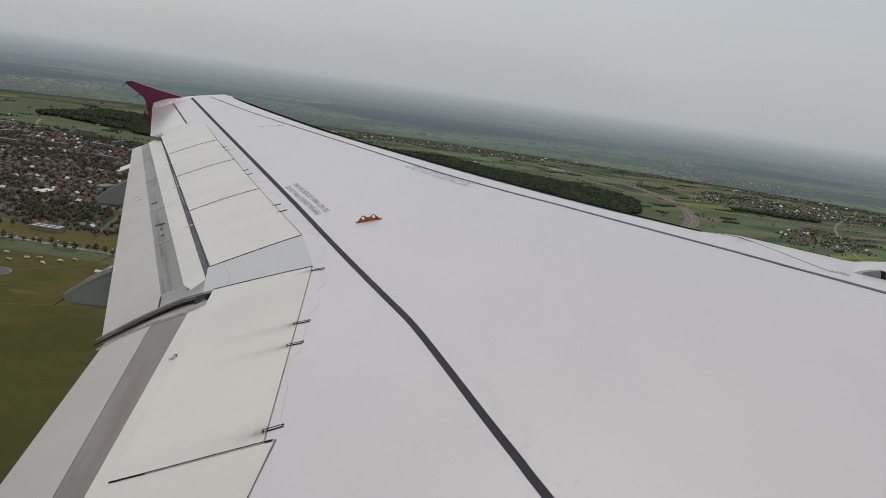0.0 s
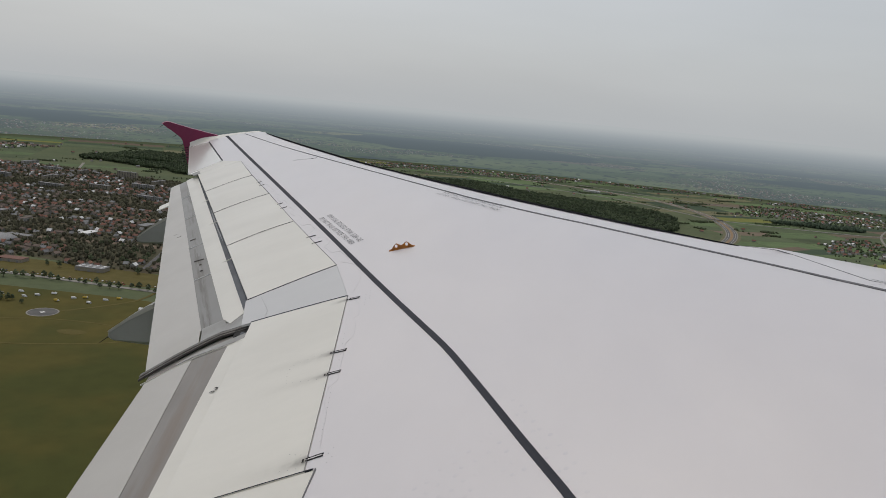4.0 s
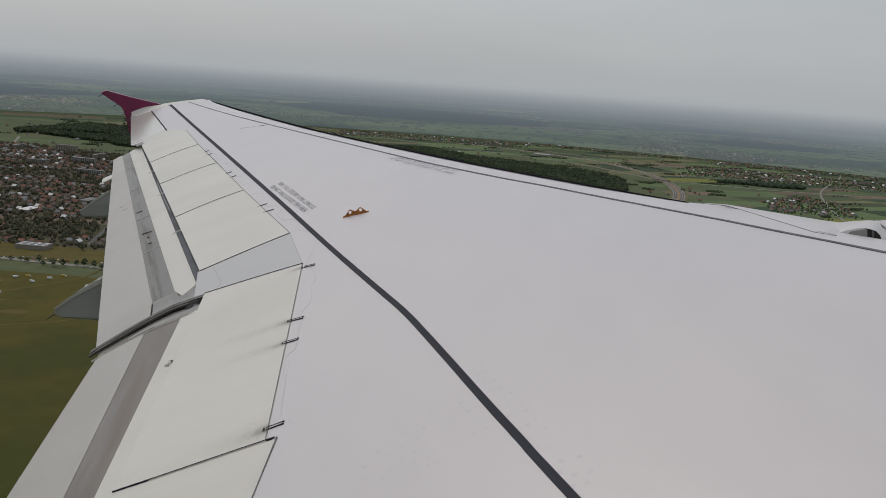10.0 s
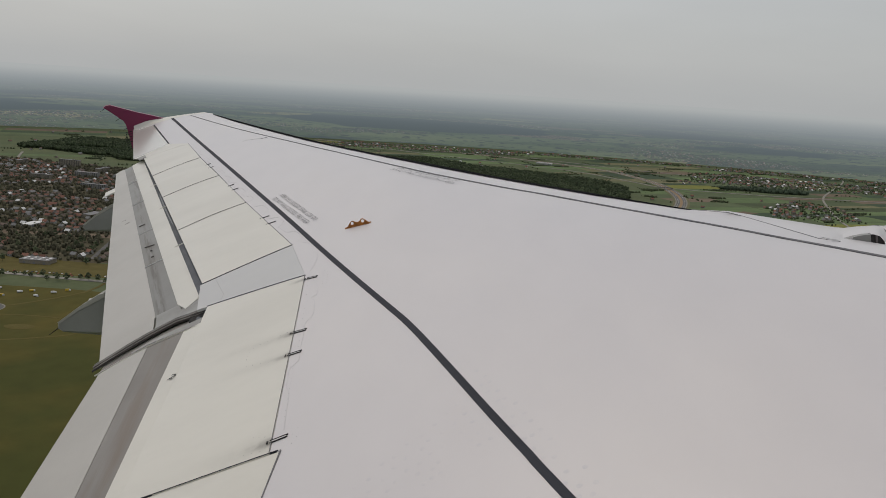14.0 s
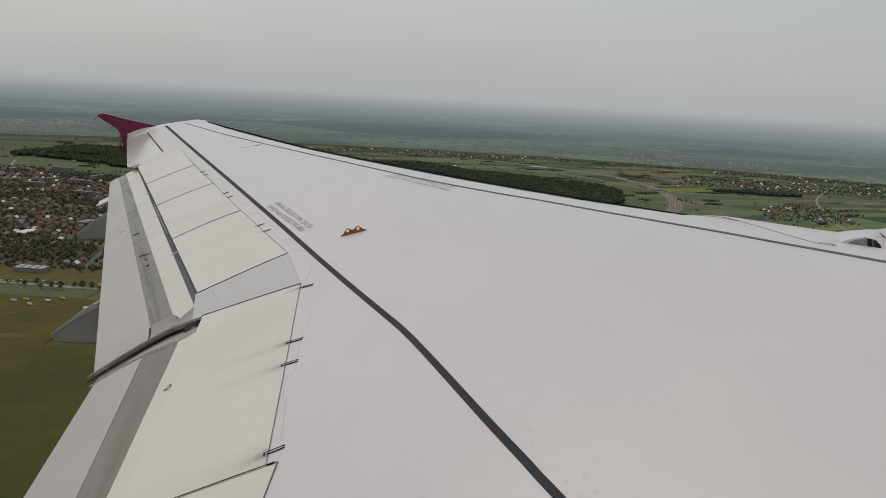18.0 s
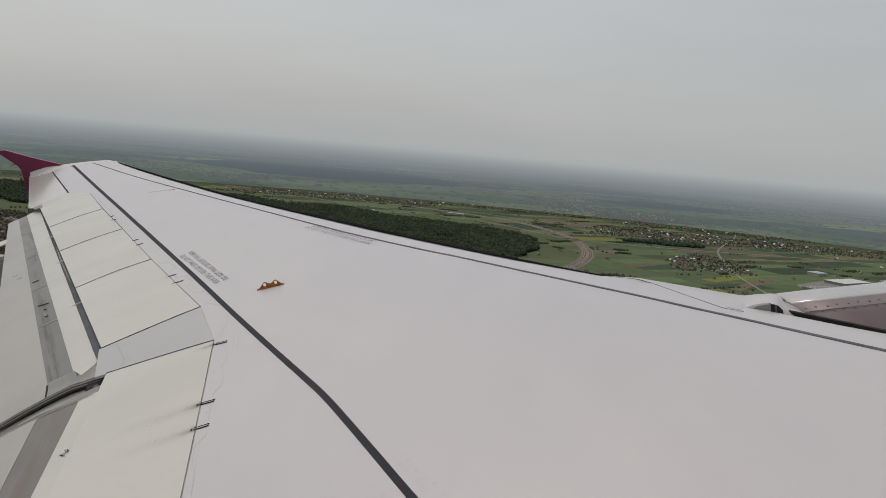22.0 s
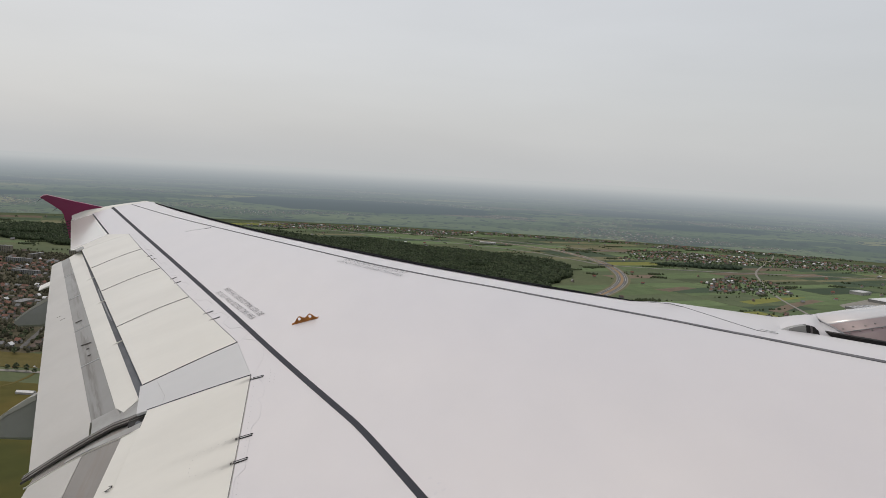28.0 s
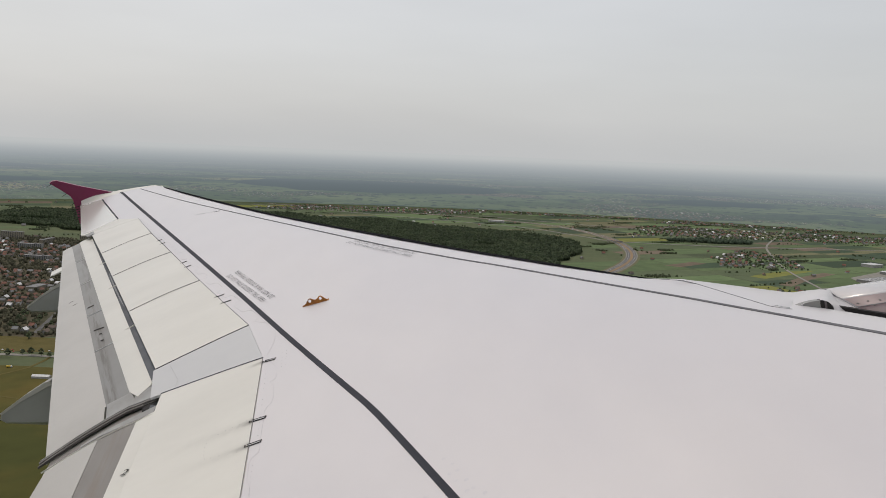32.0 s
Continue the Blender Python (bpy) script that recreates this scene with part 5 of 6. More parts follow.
def inside(poly, x, y):
    c = False
    n = len(poly)
    for i in range(n):
        x1, y1 = poly[i]
        x2, y2 = poly[(i + 1) % n]
        if (y1 > y) != (y2 > y) and x < (x2 - x1) * (y - y1) / (y2 - y1) + x1:
            c = not c
    return c


def ragged(pts, seed, n=7, amount=22):
    """An outline with a broken, uneven edge."""
    r = random.Random(seed)
    out = []
    for (x1, y1), (x2, y2) in zip(pts, pts[1:] + pts[:1]):
        ln = math.hypot(x2 - x1, y2 - y1)
        for k in range(n):
            t, w = (k + r.uniform(-.3, .3)) / n, r.uniform(-amount, amount) if k else 0
            out.append((x1 + (x2 - x1) * t - (y2 - y1) / ln * w, y1 + (y2 - y1) * t + (x2 - x1) / ln * w))
    return out


FOREST = ragged(plan([(-980, 2130), (-720, 2010), (-560, 1900), (-420, 1780), (-150, 1560), (60, 1400), (290, 1200), (430, 1420), (560, 1650), (640, 1850), (640, 1990), (480, 2130), (300, 2230), (190, 2420), (0, 2380), (-150, 2560), (-420, 2480), (-560, 2620), (-760, 2440), (-900, 2480)]), 2)
CLEARINGS = [blob(-90, 3075, 120, 45, 3), blob(570, 2700, 60, 34, 5), blob(-630, 3375, 105, 40, 8), blob(-1200, 3250, 150, 50, 9), blob(250, 2350, 70, 30, 10)]
FAR_WOODS = [blob(2700, 2500, 300, 100, 19, wob=0.5), blob(-2500, 3300, 420, 120, 23, wob=0.5), blob(1650, 3000, 150, 60, 25, wob=0.5), blob(-1900, 2900, 260, 80, 27, wob=0.5)]
TOWN = ragged(plan([(-1500, 900), (-560, 905), (-330, 870), (-120, 850), (60, 900), (20, 1250), (-200, 1480), (-480, 1720), (-800, 1850), (-1700, 1900)]), 4, 6, 30)
AIRFIELD = plan([(-900, 60), (350, 60), (360, 560), (40, 690), (-300, 760), (-620, 790), (-1100, 800), (-1200, 300)])

sheet("town_ground", TOWN, M_TOWN, 0.22, "brownish gardens and yards between the houses", "ground")
sheet("airfield", AIRFIELD, M_AIRGRASS, 0.25, "wide mown yellow-green airfield grass", "grass field")
sheet("forest_floor", FOREST, M_FLOOR, 0.30, "dark forest floor under dense trees", "forest floor")
for c in CLEARINGS:
    sheet("clearing", c, CROPS[0], 0.6, "bright green grassy forest clearing", "clearing")
for w in FAR_WOODS:
    sheet("forest_floor", w, M_FLOOR, 0.30, "dark floor of a distant wood", "forest floor")
for k, (cx, cy, r) in enumerate(((-450, 960, 19), (-640, 1030, 23))):
    sheet("sand_patch", blob(cx, cy, r, r * 0.55, 40 + k, wob=0.1), M_SAND, 0.45, "pale sandy patch worn into the grass", "sand")


def strip(name, pts, width, material, z, label, category, curved=True, step=25, off=0.0):
    line = smooth_line(pts, step) if curved else [np.array(p, float) for p in pts]
    v, f = [], []
    for i, p in enumerate(line):
        d = line[min(i + 1, len(line) - 1)] - line[max(i - 1, 0)]
        d = d / np.linalg.norm(d)
        s = np.array((-d[1], d[0]))
        for k, zz in ((-0.5, -0.1), (-0.5, z), (0.5, z), (0.5, -0.1)):
            q = p + s * (width * k + off)
            v.append((q[0], q[1], zz))
    for i in range(len(line) - 1):
        a, b = i * 4, i * 4 + 4
        f += [(a, b, b + 1, a + 1), (a + 1, b + 1, b + 2, a + 2), (a + 2, b + 2, b + 3, a + 3)]
    return tagged(obj(name, v, f, material, smooth=0), label, category, kind="structure")


def helipad(x, y, r):
    e = empty("helipad", pose(x, y, 0.25))
    tagged(e, "round grey helicopter pad with a pale rim and white cross", "helipad")
    n = 48
    v = [(r * math.cos(2 * math.pi * k / n), r * math.sin(2 * math.pi * k / n), 0.35) for k in range(n)] + [(r * math.cos(2 * math.pi * k / n), r * math.sin(2 * math.pi * k / n), 0) for k in range(n)]
    obj("pad", v, [tuple(range(n))] + [(k, n + k, n + (k + 1) % n, (k + 1) % n) for k in range(n)], M_ASPHALT, e, smooth=0)
    v, f = [], []
    for k in range(n):
        a = 2 * math.pi * k / n
        v += [(q * math.cos(a), q * math.sin(a), z) for q, z in ((r * 1.06, 0), (r * 1.06, 0.42), (r * 0.96, 0.42), (r * 0.96, 0.34))]
    for k in range(n):
        f += [(4 * k + i, 4 * k + i + 1, 4 * ((k + 1) % n) + i + 1, 4 * ((k + 1) % n) + i) for i in range(3)]
    mend(obj("rim", v, f, M_CONCRETE, e, smooth=0))
    for sx, sy in ((0.42, 0.12), (0.12, 0.42)):
        v, f = box(0, 0, 0.38 + sx * 0.02, r * sx, r * sy, 0.06)
        obj("cross_bar", v, f, M_PAINT, e, smooth=0)


helipad(-525, 1035, 20)
strip("pad_path", [(-507, 1046), (-470, 1080), (-430, 1130), (-420, 1185)], 5, M_SAND, 0.44, "pale path to the helicopter pad", "path")

# fields: long narrow strips of farmland
frng = random.Random(21)
ANG = radians(17)


def to_land(u, v):
    return (u * math.cos(ANG) - v * math.sin(ANG), u * math.sin(ANG) + v * math.cos(ANG))


MOTORWAY = plan([(150, 930), (330, 1160), (560, 1420), (700, 1650), (775, 1900), (790, 2150), (720, 2400), (480, 2640), (100, 2860), (-240, 3010)])
SIDE_ROAD = plan([(-300, 2960), (0, 2760), (340, 2500), (610, 2290), (730, 2060), (790, 1960), (1050, 1900), (1500, 1880), (2300, 1800)])
VILLAGE_ROAD = plan([(820, 1000), (905, 1250), (985, 1480), (1090, 1700), (1230, 1950), (1500, 2300), (1640, 2500)])
MAIN_ROAD = plan([(560, 2700), (900, 2420), (1300, 2250), (1900, 2050), (2250, 1970)])
field_list = []
u0 = -4400
while u0 < 4600:
    length = frng.uniform(180, 480)
    v0 = 840
    while v0 < 5200:
        w = frng.uniform(25, 110) * (1 + v0 / 7000)
        corners = [to_land(u0 + 4, v0 + 3), to_land(u0 + length - 4, v0 + 3), to_land(u0 + length - 4, v0 + w - 3), to_land(u0 + 4, v0 + w - 3)]
        cx, cy = to_land(u0 + length / 2, v0 + w / 2)
        ok = math.hypot(cx, cy) < 4450 and cy > 975 and not any(inside(AIRFIELD, *c) or inside(FOREST, *c) or inside(TOWN, *c) for c in corners + [(cx, cy)])
        if ok and abs(cx) < cy * 1.15 + 200:
            k = frng.choices(range(6), (30, 27, 26, 5, 4, 8))[0]
            field_list.append((corners, k))
        v0 += w
    u0 += length
NAMES = ["pale green young grain field", "green meadow strip", "dark green crop field", "bare brown ploughed field", "bright yellow rape field", "dry straw-coloured grass strip"]
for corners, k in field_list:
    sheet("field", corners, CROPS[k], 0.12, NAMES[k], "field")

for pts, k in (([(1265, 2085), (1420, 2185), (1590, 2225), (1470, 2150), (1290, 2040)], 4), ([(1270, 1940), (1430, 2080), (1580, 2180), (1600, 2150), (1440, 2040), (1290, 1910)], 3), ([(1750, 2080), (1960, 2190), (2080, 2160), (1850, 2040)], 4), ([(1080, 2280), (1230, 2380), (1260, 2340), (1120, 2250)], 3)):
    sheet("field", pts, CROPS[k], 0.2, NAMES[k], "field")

# roads
strip("motorway", MOTORWAY, 40, M_CONCRETE, 0.9, "pale two-carriageway motorway curving past the forest", "road")
strip("motorway_median", MOTORWAY, 9, M_MEDIAN, 1.05, "orange-brown earth median of the motorway", "road median")
strip("motorway_lane", MOTORWAY, 11, M_ASPHALT, 1.0, "grey asphalt carriageway", "road", off=11)
strip("motorway_lane", MOTORWAY, 11, M_ASPHALT, 1.0, "grey asphalt carriageway", "road", off=-11)
strip("motorway_line", MOTORWAY, 0.5, M_PAINT, 1.12, "white edge line on the carriageway", "road marking", off=11)
strip("motorway_line", MOTORWAY, 0.5, M_PAINT, 1.12, "white edge line on the carriageway", "road marking", off=-11)
strip("verge", MOTORWAY, 58, CROPS[5], 0.5, "dry grass verge beside the motorway", "verge")
strip("side_road", SIDE_ROAD, 12, M_CONCRETE, 1.4, "pale side road along the forest edge", "road")
strip("village_road", VILLAGE_ROAD, 8, M_CONCRETE, 1.2, "pale village road", "road")
strip("main_road", MAIN_ROAD, 12, M_CONCRETE, 1.3, "pale main road through the village", "road")
strip("track", plan([(905, 1250), (1040, 1285), (1330, 1400), (1500, 1440)]), 9, M_CONCRETE, 1.15, "pale service road to the warehouses", "road")
strip("town_road", plan([(-1500, 850), (-620, 835), (-320, 800), (-60, 745), (420, 640)]), 10, M_CONCRETE, 0.7, "pale road along the airfield edge", "road")
strip("town_road", plan([(-900, 1000), (-620, 1120), (-330, 1210), (-40, 1260)]), 9, M_CONCRETE, 0.7, "town street", "road")
strip("town_road", plan([(-560, 830), (-640, 1200), (-760, 1600), (-900, 2000)]), 9, M_CONCRETE, 0.72, "town street", "road")
strip("railway_cutting", plan([(-1300, 935), (-620, 1020), (-250, 1010), (40, 960)]), 30, CROPS[3], 0.45, "brown bare strip of earth beside the town", "earth strip")
strip("sand_track", plan([(-520, 600), (-440, 590), (-330, 600), (-250, 625), (-260, 660), (-330, 672), (-420, 650)]), 4, M_SAND, 0.42, "faint dirt track in the grass", "track")


def overpass():
    b = empty("road_bridge", pose(770 * K, 1935 * K, 0, 0, 0, -12))
    tagged(b, "low concrete bridge over the motorway", "bridge")
    v, f = box(0, 0, 6.2, 64, 13, 1.2)
    obj("deck", v, f, M_CONCRETE, b, smooth=0)
    for s in (-1, 1):
        v, f = box(0, 6.2 * s, 7.2, 64, 0.4, 1.0)
        obj("parapet", v, f, M_ASPHALT, b, smooth=0)
        v, f = box(28 * s, 0, 2.8, 3, 12, 5.6)
        obj("abutment", v, f, M_CONCRETE, b, smooth=0)
    v, f = box(0, 0, 2.8, 1.2, 11, 5.6)
    obj("pier", v, f, M_CONCRETE, b, smooth=0)


overpass()


# ---- houses ----
def house_mesh(w, d, h, r, seed):
    """Walls and a gabled roof with overhang."""
    wv = [(-w / 2, -d / 2, -0.3), (w / 2, -d / 2, -0.3), (w / 2, d / 2, -0.3), (-w / 2, d / 2, -0.3), (-w / 2, -d / 2, h), (w / 2, -d / 2, h), (w / 2, d / 2, h), (-w / 2, d / 2, h), (-w / 2, 0, h + r), (w / 2, 0, h + r)]
    wf = [(0, 1, 5, 4), (2, 3, 7, 6), (1, 2, 6, 9, 5), (3, 0, 4, 8, 7)]
    o = 0.5
    k = r / (d / 2)
    e = h - o * k
    rv = [(-w / 2 - o, -d / 2 - o, e), (w / 2 + o, -d / 2 - o, e), (w / 2 + o, 0, h + r), (-w / 2 - o, 0, h + r), (-w / 2 - o, d / 2 + o, e), (w / 2 + o, d / 2 + o, e)]
    rv += [(x, y, z + 0.25) for x, y, z in rv]
    rf = [(6, 7, 8, 9), (9, 8, 11, 10), (3, 2, 1, 0), (4, 5, 2, 3), (0, 1, 7, 6), (5, 4, 10, 11), (1, 2, 8, 7), (2, 5, 11, 8), (3, 0, 6, 9), (4, 3, 9, 10)]
    return (wv, wf), (rv, rf)


HOUSE_KINDS = []
hr = random.Random(9)
TINT = ["red-tiled", "brown-tiled", "grey sheet-metal", "pale sheet-metal"]
WTINT = ["cream", "white", "grey"]
for k in range(10):
    roof = (0, 0, 0, 1, 0, 1, 2, 0, 3, 2)[k]
    wall = k % 3
    w, d, h, r = hr.uniform(9, 14), hr.uniform(8, 10.5), hr.uniform(3.5, 6.2), hr.uniform(2.8, 4.2)
    HOUSE_KINDS.append((w, d, h, r, roof, wall))


def house(kind):
    w, d, h, r, roof, wall = HOUSE_KINDS[kind]
    hs = empty("house")
    tagged(hs, f"small {WTINT[wall]} house with a {TINT[roof]} gabled roof", "house", "houses of the town")
    (wv, wf), (rv, rf) = house_mesh(w, d, h, r, kind)
    walls = obj("wall", wv, wf, WALLS[wall], hs, smooth=0)
    obj("roof", rv, rf, ROOFS[roof], hs, smooth=0)
    v, f = box(w * 0.2, d * 0.12, h + r, 0.8, 0.8, 1.8)
    obj("chimney", v, f, M_BRICK, hs, smooth=0)
    for s in (-1, 1):
        v, f = box(w * 0.25 * s, -d / 2 - 0.03, h * 0.55, 1.6, 0.12, 1.4)
        obj("window", v, f, M_PANE, hs, smooth=0)
    return hs


def house_spots(poly, ang, row, gap, seed, keep=0.85, avoid=()):
    r = random.Random(seed)
    xs, ys = [p[0] for p in poly], [p[1] for p in poly]
    cx, cy = sum(xs) / len(xs), sum(ys) / len(ys)
    size = max(max(xs) - min(xs), max(ys) - min(ys))
    ca, sa = math.cos(ang), math.sin(ang)
    out = []
    v = -size
    while v < size:
        u = -size
        while u < size:
            x, y = cx + u * ca - v * sa + r.uniform(-5, 5), cy + u * sa + v * ca + r.uniform(-5, 5)
            if r.random() < keep and inside(poly, x, y) and not any(inside(a, x, y) for a in avoid):
                out.append((x, y, math.degrees(ang) + r.choice((0, 90)) + r.uniform(-6, 6), r.randrange(10)))
            u += gap * r.uniform(0.8, 1.3)
        v += row * r.uniform(0.75, 1.25)
    return out


def near_line(x, y, pts, dist):
    for (x1, y1), (x2, y2) in zip(pts[:-1], pts[1:]):
        dx, dy = x2 - x1, y2 - y1
        t = max(0, min(1, ((x - x1) * dx + (y - y1) * dy) / (dx * dx + dy * dy)))
        if math.hypot(x - x1 - t * dx, y - y1 - t * dy) < dist:
            return True
    return False


RAIL = plan([(-1300, 935), (-620, 1020), (-250, 1010), (40, 960)])
def park(x, y):
    """Open green between the blocks of houses."""
    return math.sin(x / 97 + 1.3) * math.sin(y / 71) + 0.6 * math.sin((x + 1.7 * y) / 133) + 0.5 * math.sin((x - y) / 41) > 0.60


STREETS = [plan(p) for p in ([(-1400, 1060), (-1000, 1080), (-560, 1190), (-200, 1330)], [(-1450, 1300), (-900, 1330), (-500, 1480), (-350, 1600)], [(-900, 930), (-960, 1250), (-1080, 1700)], [(-330, 890), (-380, 1200), (-520, 1560)], [(-1250, 930), (-1330, 1400), (-1500, 1800)], [(-150, 880), (-190, 1150), (-300, 1450)], [(-1500, 1560), (-1000, 1580), (-640, 1690)])]
for q in STREETS:
    strip("town_road", q, 8, M_ASPHALT, 0.74, "grey town street between the houses", "road")
ar = random.Random(5)
FLATS = [(-1470 + 142 * i + ar.uniform(-30, 30), 2745 - 42 * i + ar.uniform(-75, 120), -14 + ar.choice((0, 0, 90)), ar.uniform(42, 78), ar.choice((4, 5, 5, 8)), ar.randrange(3)) for i in range(8)]
FLATS += [(-1420 + 105 * i + ar.uniform(-20, 20), 2330 - 30 * i + 95 * (i % 3) + ar.uniform(-25, 25), -14 + ar.choice((0, 0, 0, 90)), ar.uniform(48, 86), ar.choice((4, 5, 5)), ar.choice((0, 2, 2))) for i in range(11)]
town = [s for s in house_spots(TOWN, radians(-14), 34, 18, 31, 0.85) if not near_line(s[0], s[1], RAIL, 26) and not park(s[0], s[1]) and not any(near_line(s[0], s[1], q, 12) for q in STREETS) and not any(math.hypot(s[0] - q[0], s[1] - q[1]) < 52 for q in FLATS)]
VILL = [plan(p) for p in ([(850, 1500), (1040, 1480), (1130, 1750), (1060, 1800), (900, 1650)], [(900, 2150), (2100, 1950), (2100, 2150), (1100, 2480)], [(-300, 2750), (500, 2720), (560, 2950), (-100, 3000)], [(1200, 2600), (1900, 2350), (1900, 2450), (1350, 2750)],
        [(-2200, 2000), (-1200, 2200), (-1150, 2400), (-1900, 2350)], [(500, 2850), (1300, 2700), (1200, 2780), (600, 2980)], [(620, 1150), (860, 1120), (880, 1250), (650, 1290)])]
LINES = (MOTORWAY, SIDE_ROAD, VILLAGE_ROAD, MAIN_ROAD)
vill = []
for i, p in enumerate(VILL):
    vill += [s for s in house_spots(p, radians(8 + 9 * i), 48 if i else 36, 26 if i else 24, 50 + i, 0.62) if not any(near_line(s[0], s[1], q, 24) for q in LINES) and not inside(FOREST, s[0], s[1]) and math.hypot(s[0], s[1]) < 4560]
# single farms between the fields
fr = random.Random(77)
farms = []
while len(farms) < 110:
    x, y = fr.uniform(-3400, 3600), fr.uniform(1700, 4500)
    if math.hypot(x, y) < 4500 and abs(x) < y * 1.0 and not inside(FOREST, x, y) and not inside(TOWN, x, y) and not any(near_line(x, y, q, 30) for q in LINES):
        farms.append((x, y, fr.uniform(0, 180), fr.randrange(10)))
spots = sorted(town, key=lambda s: math.hypot(s[0], s[1]))
near_vill = sorted(vill, key=lambda s: math.hypot(s[0], s[1]))[:70]
single = spots[:230] + near_vill
rest = spots[230:] + [s for s in vill if s not in near_vill] + farms
masters = [house(k) for k in range(10)]
first = set()
for x, y, a, k in single:
    m = pose(x, y, 0.3, 0, 0, a)
    if k not in first:
        first.add(k)
        masters[k].matrix_world = m
    else:
        copy_thing(masters[k], m)
# the far houses, too small to tell apart one by one
for k in range(10):
    w, d, h, r, roof, wall = HOUSE_KINDS[k]
    (wv, wf), (rv, rf) = house_mesh(w, d, h, r, k)
    pts = [s for s in rest if s[3] == k]
    v = np.array(wv + rv)
    fl = [tuple(q) for q in wf] + [tuple(i + len(wv) for i in q) for q in rf]
    fm = [0] * len(wf) + [1] * len(rf)
    allv, allf, allm = [], [], []
    for x, y, a, _ in pts:
        c, s = math.cos(radians(a)), math.sin(radians(a))
        o = len(allv)
        for p in v:
            allv.append((x + p[0] * c - p[1] * s, y + p[0] * s + p[1] * c, p[2] + 0.1))
        allf += [tuple(i + o for i in q) for q in fl]
        allm += fm
    if pts:
        ob = obj("far_houses", allv, allf, None, smooth=0, mats=[WALLS[wall], ROOFS[roof]], fmat=allm)
        tagged(ob, f"scattered far houses with {TINT[roof]} roofs", "houses", kind="stuff")


# slabs of flats behind the town
def flats(x, y, a, length, storeys, tone):
    e = empty("apartment_block", pose(x, y, 0, 0, 0, a))
    tagged(e, f"{WTINT[tone]} {storeys}-storey apartment block with a flat roof", "apartment block", "apartment blocks")
    h = storeys * 2.9
    v, f = box(0, 0, h / 2, length, 12, h)
    obj("wall", v, f, WALLS[tone], e, smooth=0)
    v, f = box(0, 0, h + 0.3, length + 0.6, 12.6, 0.6)
    obj("roof", v, f, ROOFS[2], e, smooth=0)
    for s in range(storeys):
        n = int(length / 6)
        for i in range(n):
            v, f = box(-length / 2 + (i + 0.5) * length / n, -6.05, s * 2.9 + 1.7, 3.0, 0.2, 1.5)
            obj("window", v, f, M_PANE, e, smooth=0)
    v, f = box(length * 0.2, 0, h + 1.8, 5, 4, 2.6)
    obj("lift_housing", v, f, WALLS[2], e, smooth=0)


for row in FLATS:
    flats(*row)


# sheds and warehouses
def shed(x, y, a, w, d, h, roofmat, wallmat, lights, label):
    e = empty("warehouse", pose(x, y, 0, 0, 0, a))
    tagged(e, label, "warehouse", "warehouses")
    v, f = box(0, 0, h / 2, w, d, h)
    obj("wall", v, f, wallmat, e, smooth=0)
    v, f = box(0, 0, h + 0.25, w + 0.8, d + 0.8, 0.7)
    obj("roof", v, f, roofmat, e, smooth=0)
    for i in range(lights):
        for s in (-1, 1):
            v, f = box(-w / 2 + (i + 0.5) * w / lights, d * 0.22 * s, h + 0.75, w / lights * 0.3, d * 0.3, 0.5)
            obj("roof_light", v, f, ROOFS[3], e, smooth=0)
    for i in range(3):
        v, f = box(-w / 3 + i * w / 3, -d / 2 - 0.1, 2.2, 4, 0.3, 4.2)
        obj("loading_door", v, f, ROOFS[2], e, smooth=0)


shed(1640, 2010, 22, 130, 56, 8, ROOFS[2], WALLS[2], 6, "dark grey warehouse with rows of white roof lights")
shed(1870, 2175, 22, 170, 70, 9, ROOFS[3], WALLS[2], 0, "large warehouse with a flat pale roof")
shed(1880, 2340, 22, 60, 44, 10, ROOFS[3], WALLS[1], 0, "square hall with a white roof")
shed(2120, 2260, 22, 110, 26, 6, ROOFS[3], WALLS[1], 8, "long low pale workshop row")
shed(2230, 2090, 22, 85, 30, 6, ROOFS[2], WALLS[2], 0, "grey workshop with a flat roof")
shed(840, 3720, -25, 80, 26, 7, ROOFS[3], WALLS[1], 0, "long white warehouse near the motorway")
shed(-570, 1297, -8, 52, 24, 7, ROOFS[2], WALLS[0], 4, "grey workshop at the airfield edge")
shed(-720, 1320, -8, 46, 22, 6, ROOFS[0], WALLS[0], 0, "low depot with a red roof")
shed(-375, 1230, -10, 40, 18, 6, ROOFS[3], WALLS[2], 0, "small shed of white sheet metal")
shed(-900, 1345, -6, 60, 20, 6, ROOFS[1], WALLS[0], 0, "low depot with a brown roof")
shed(-1050, 1350, -6, 44, 26, 7, ROOFS[3], WALLS[1], 0, "white storage hall beside the airfield road")
wh = random.Random(12)
for k in range(16):
    shed(-1700 + 90 * k + wh.uniform(-30, 30), 1760 + 120 * math.sin(k * 1.7) - 12 * k, -14 + wh.choice((0, 90)), wh.uniform(28, 62), wh.uniform(14, 26), wh.uniform(5, 9), ROOFS[wh.choice((1, 2, 2, 3))], WALLS[wh.randrange(3)], 0, "workshop hall with a low roof between the houses")
sheet("yard", plan([(1030, 1290), (1190, 1290), (1330, 1390), (1350, 1480), (1210, 1480), (1070, 1390)]), M_CONCRETE, 0.35, "pale concrete warehouse yard", "yard")
sheet("yard", plan([(-530, 835), (-200, 800), (-195, 850), (-520, 905)]), M_SAND, 0.38, "sandy depot yard", "yard")


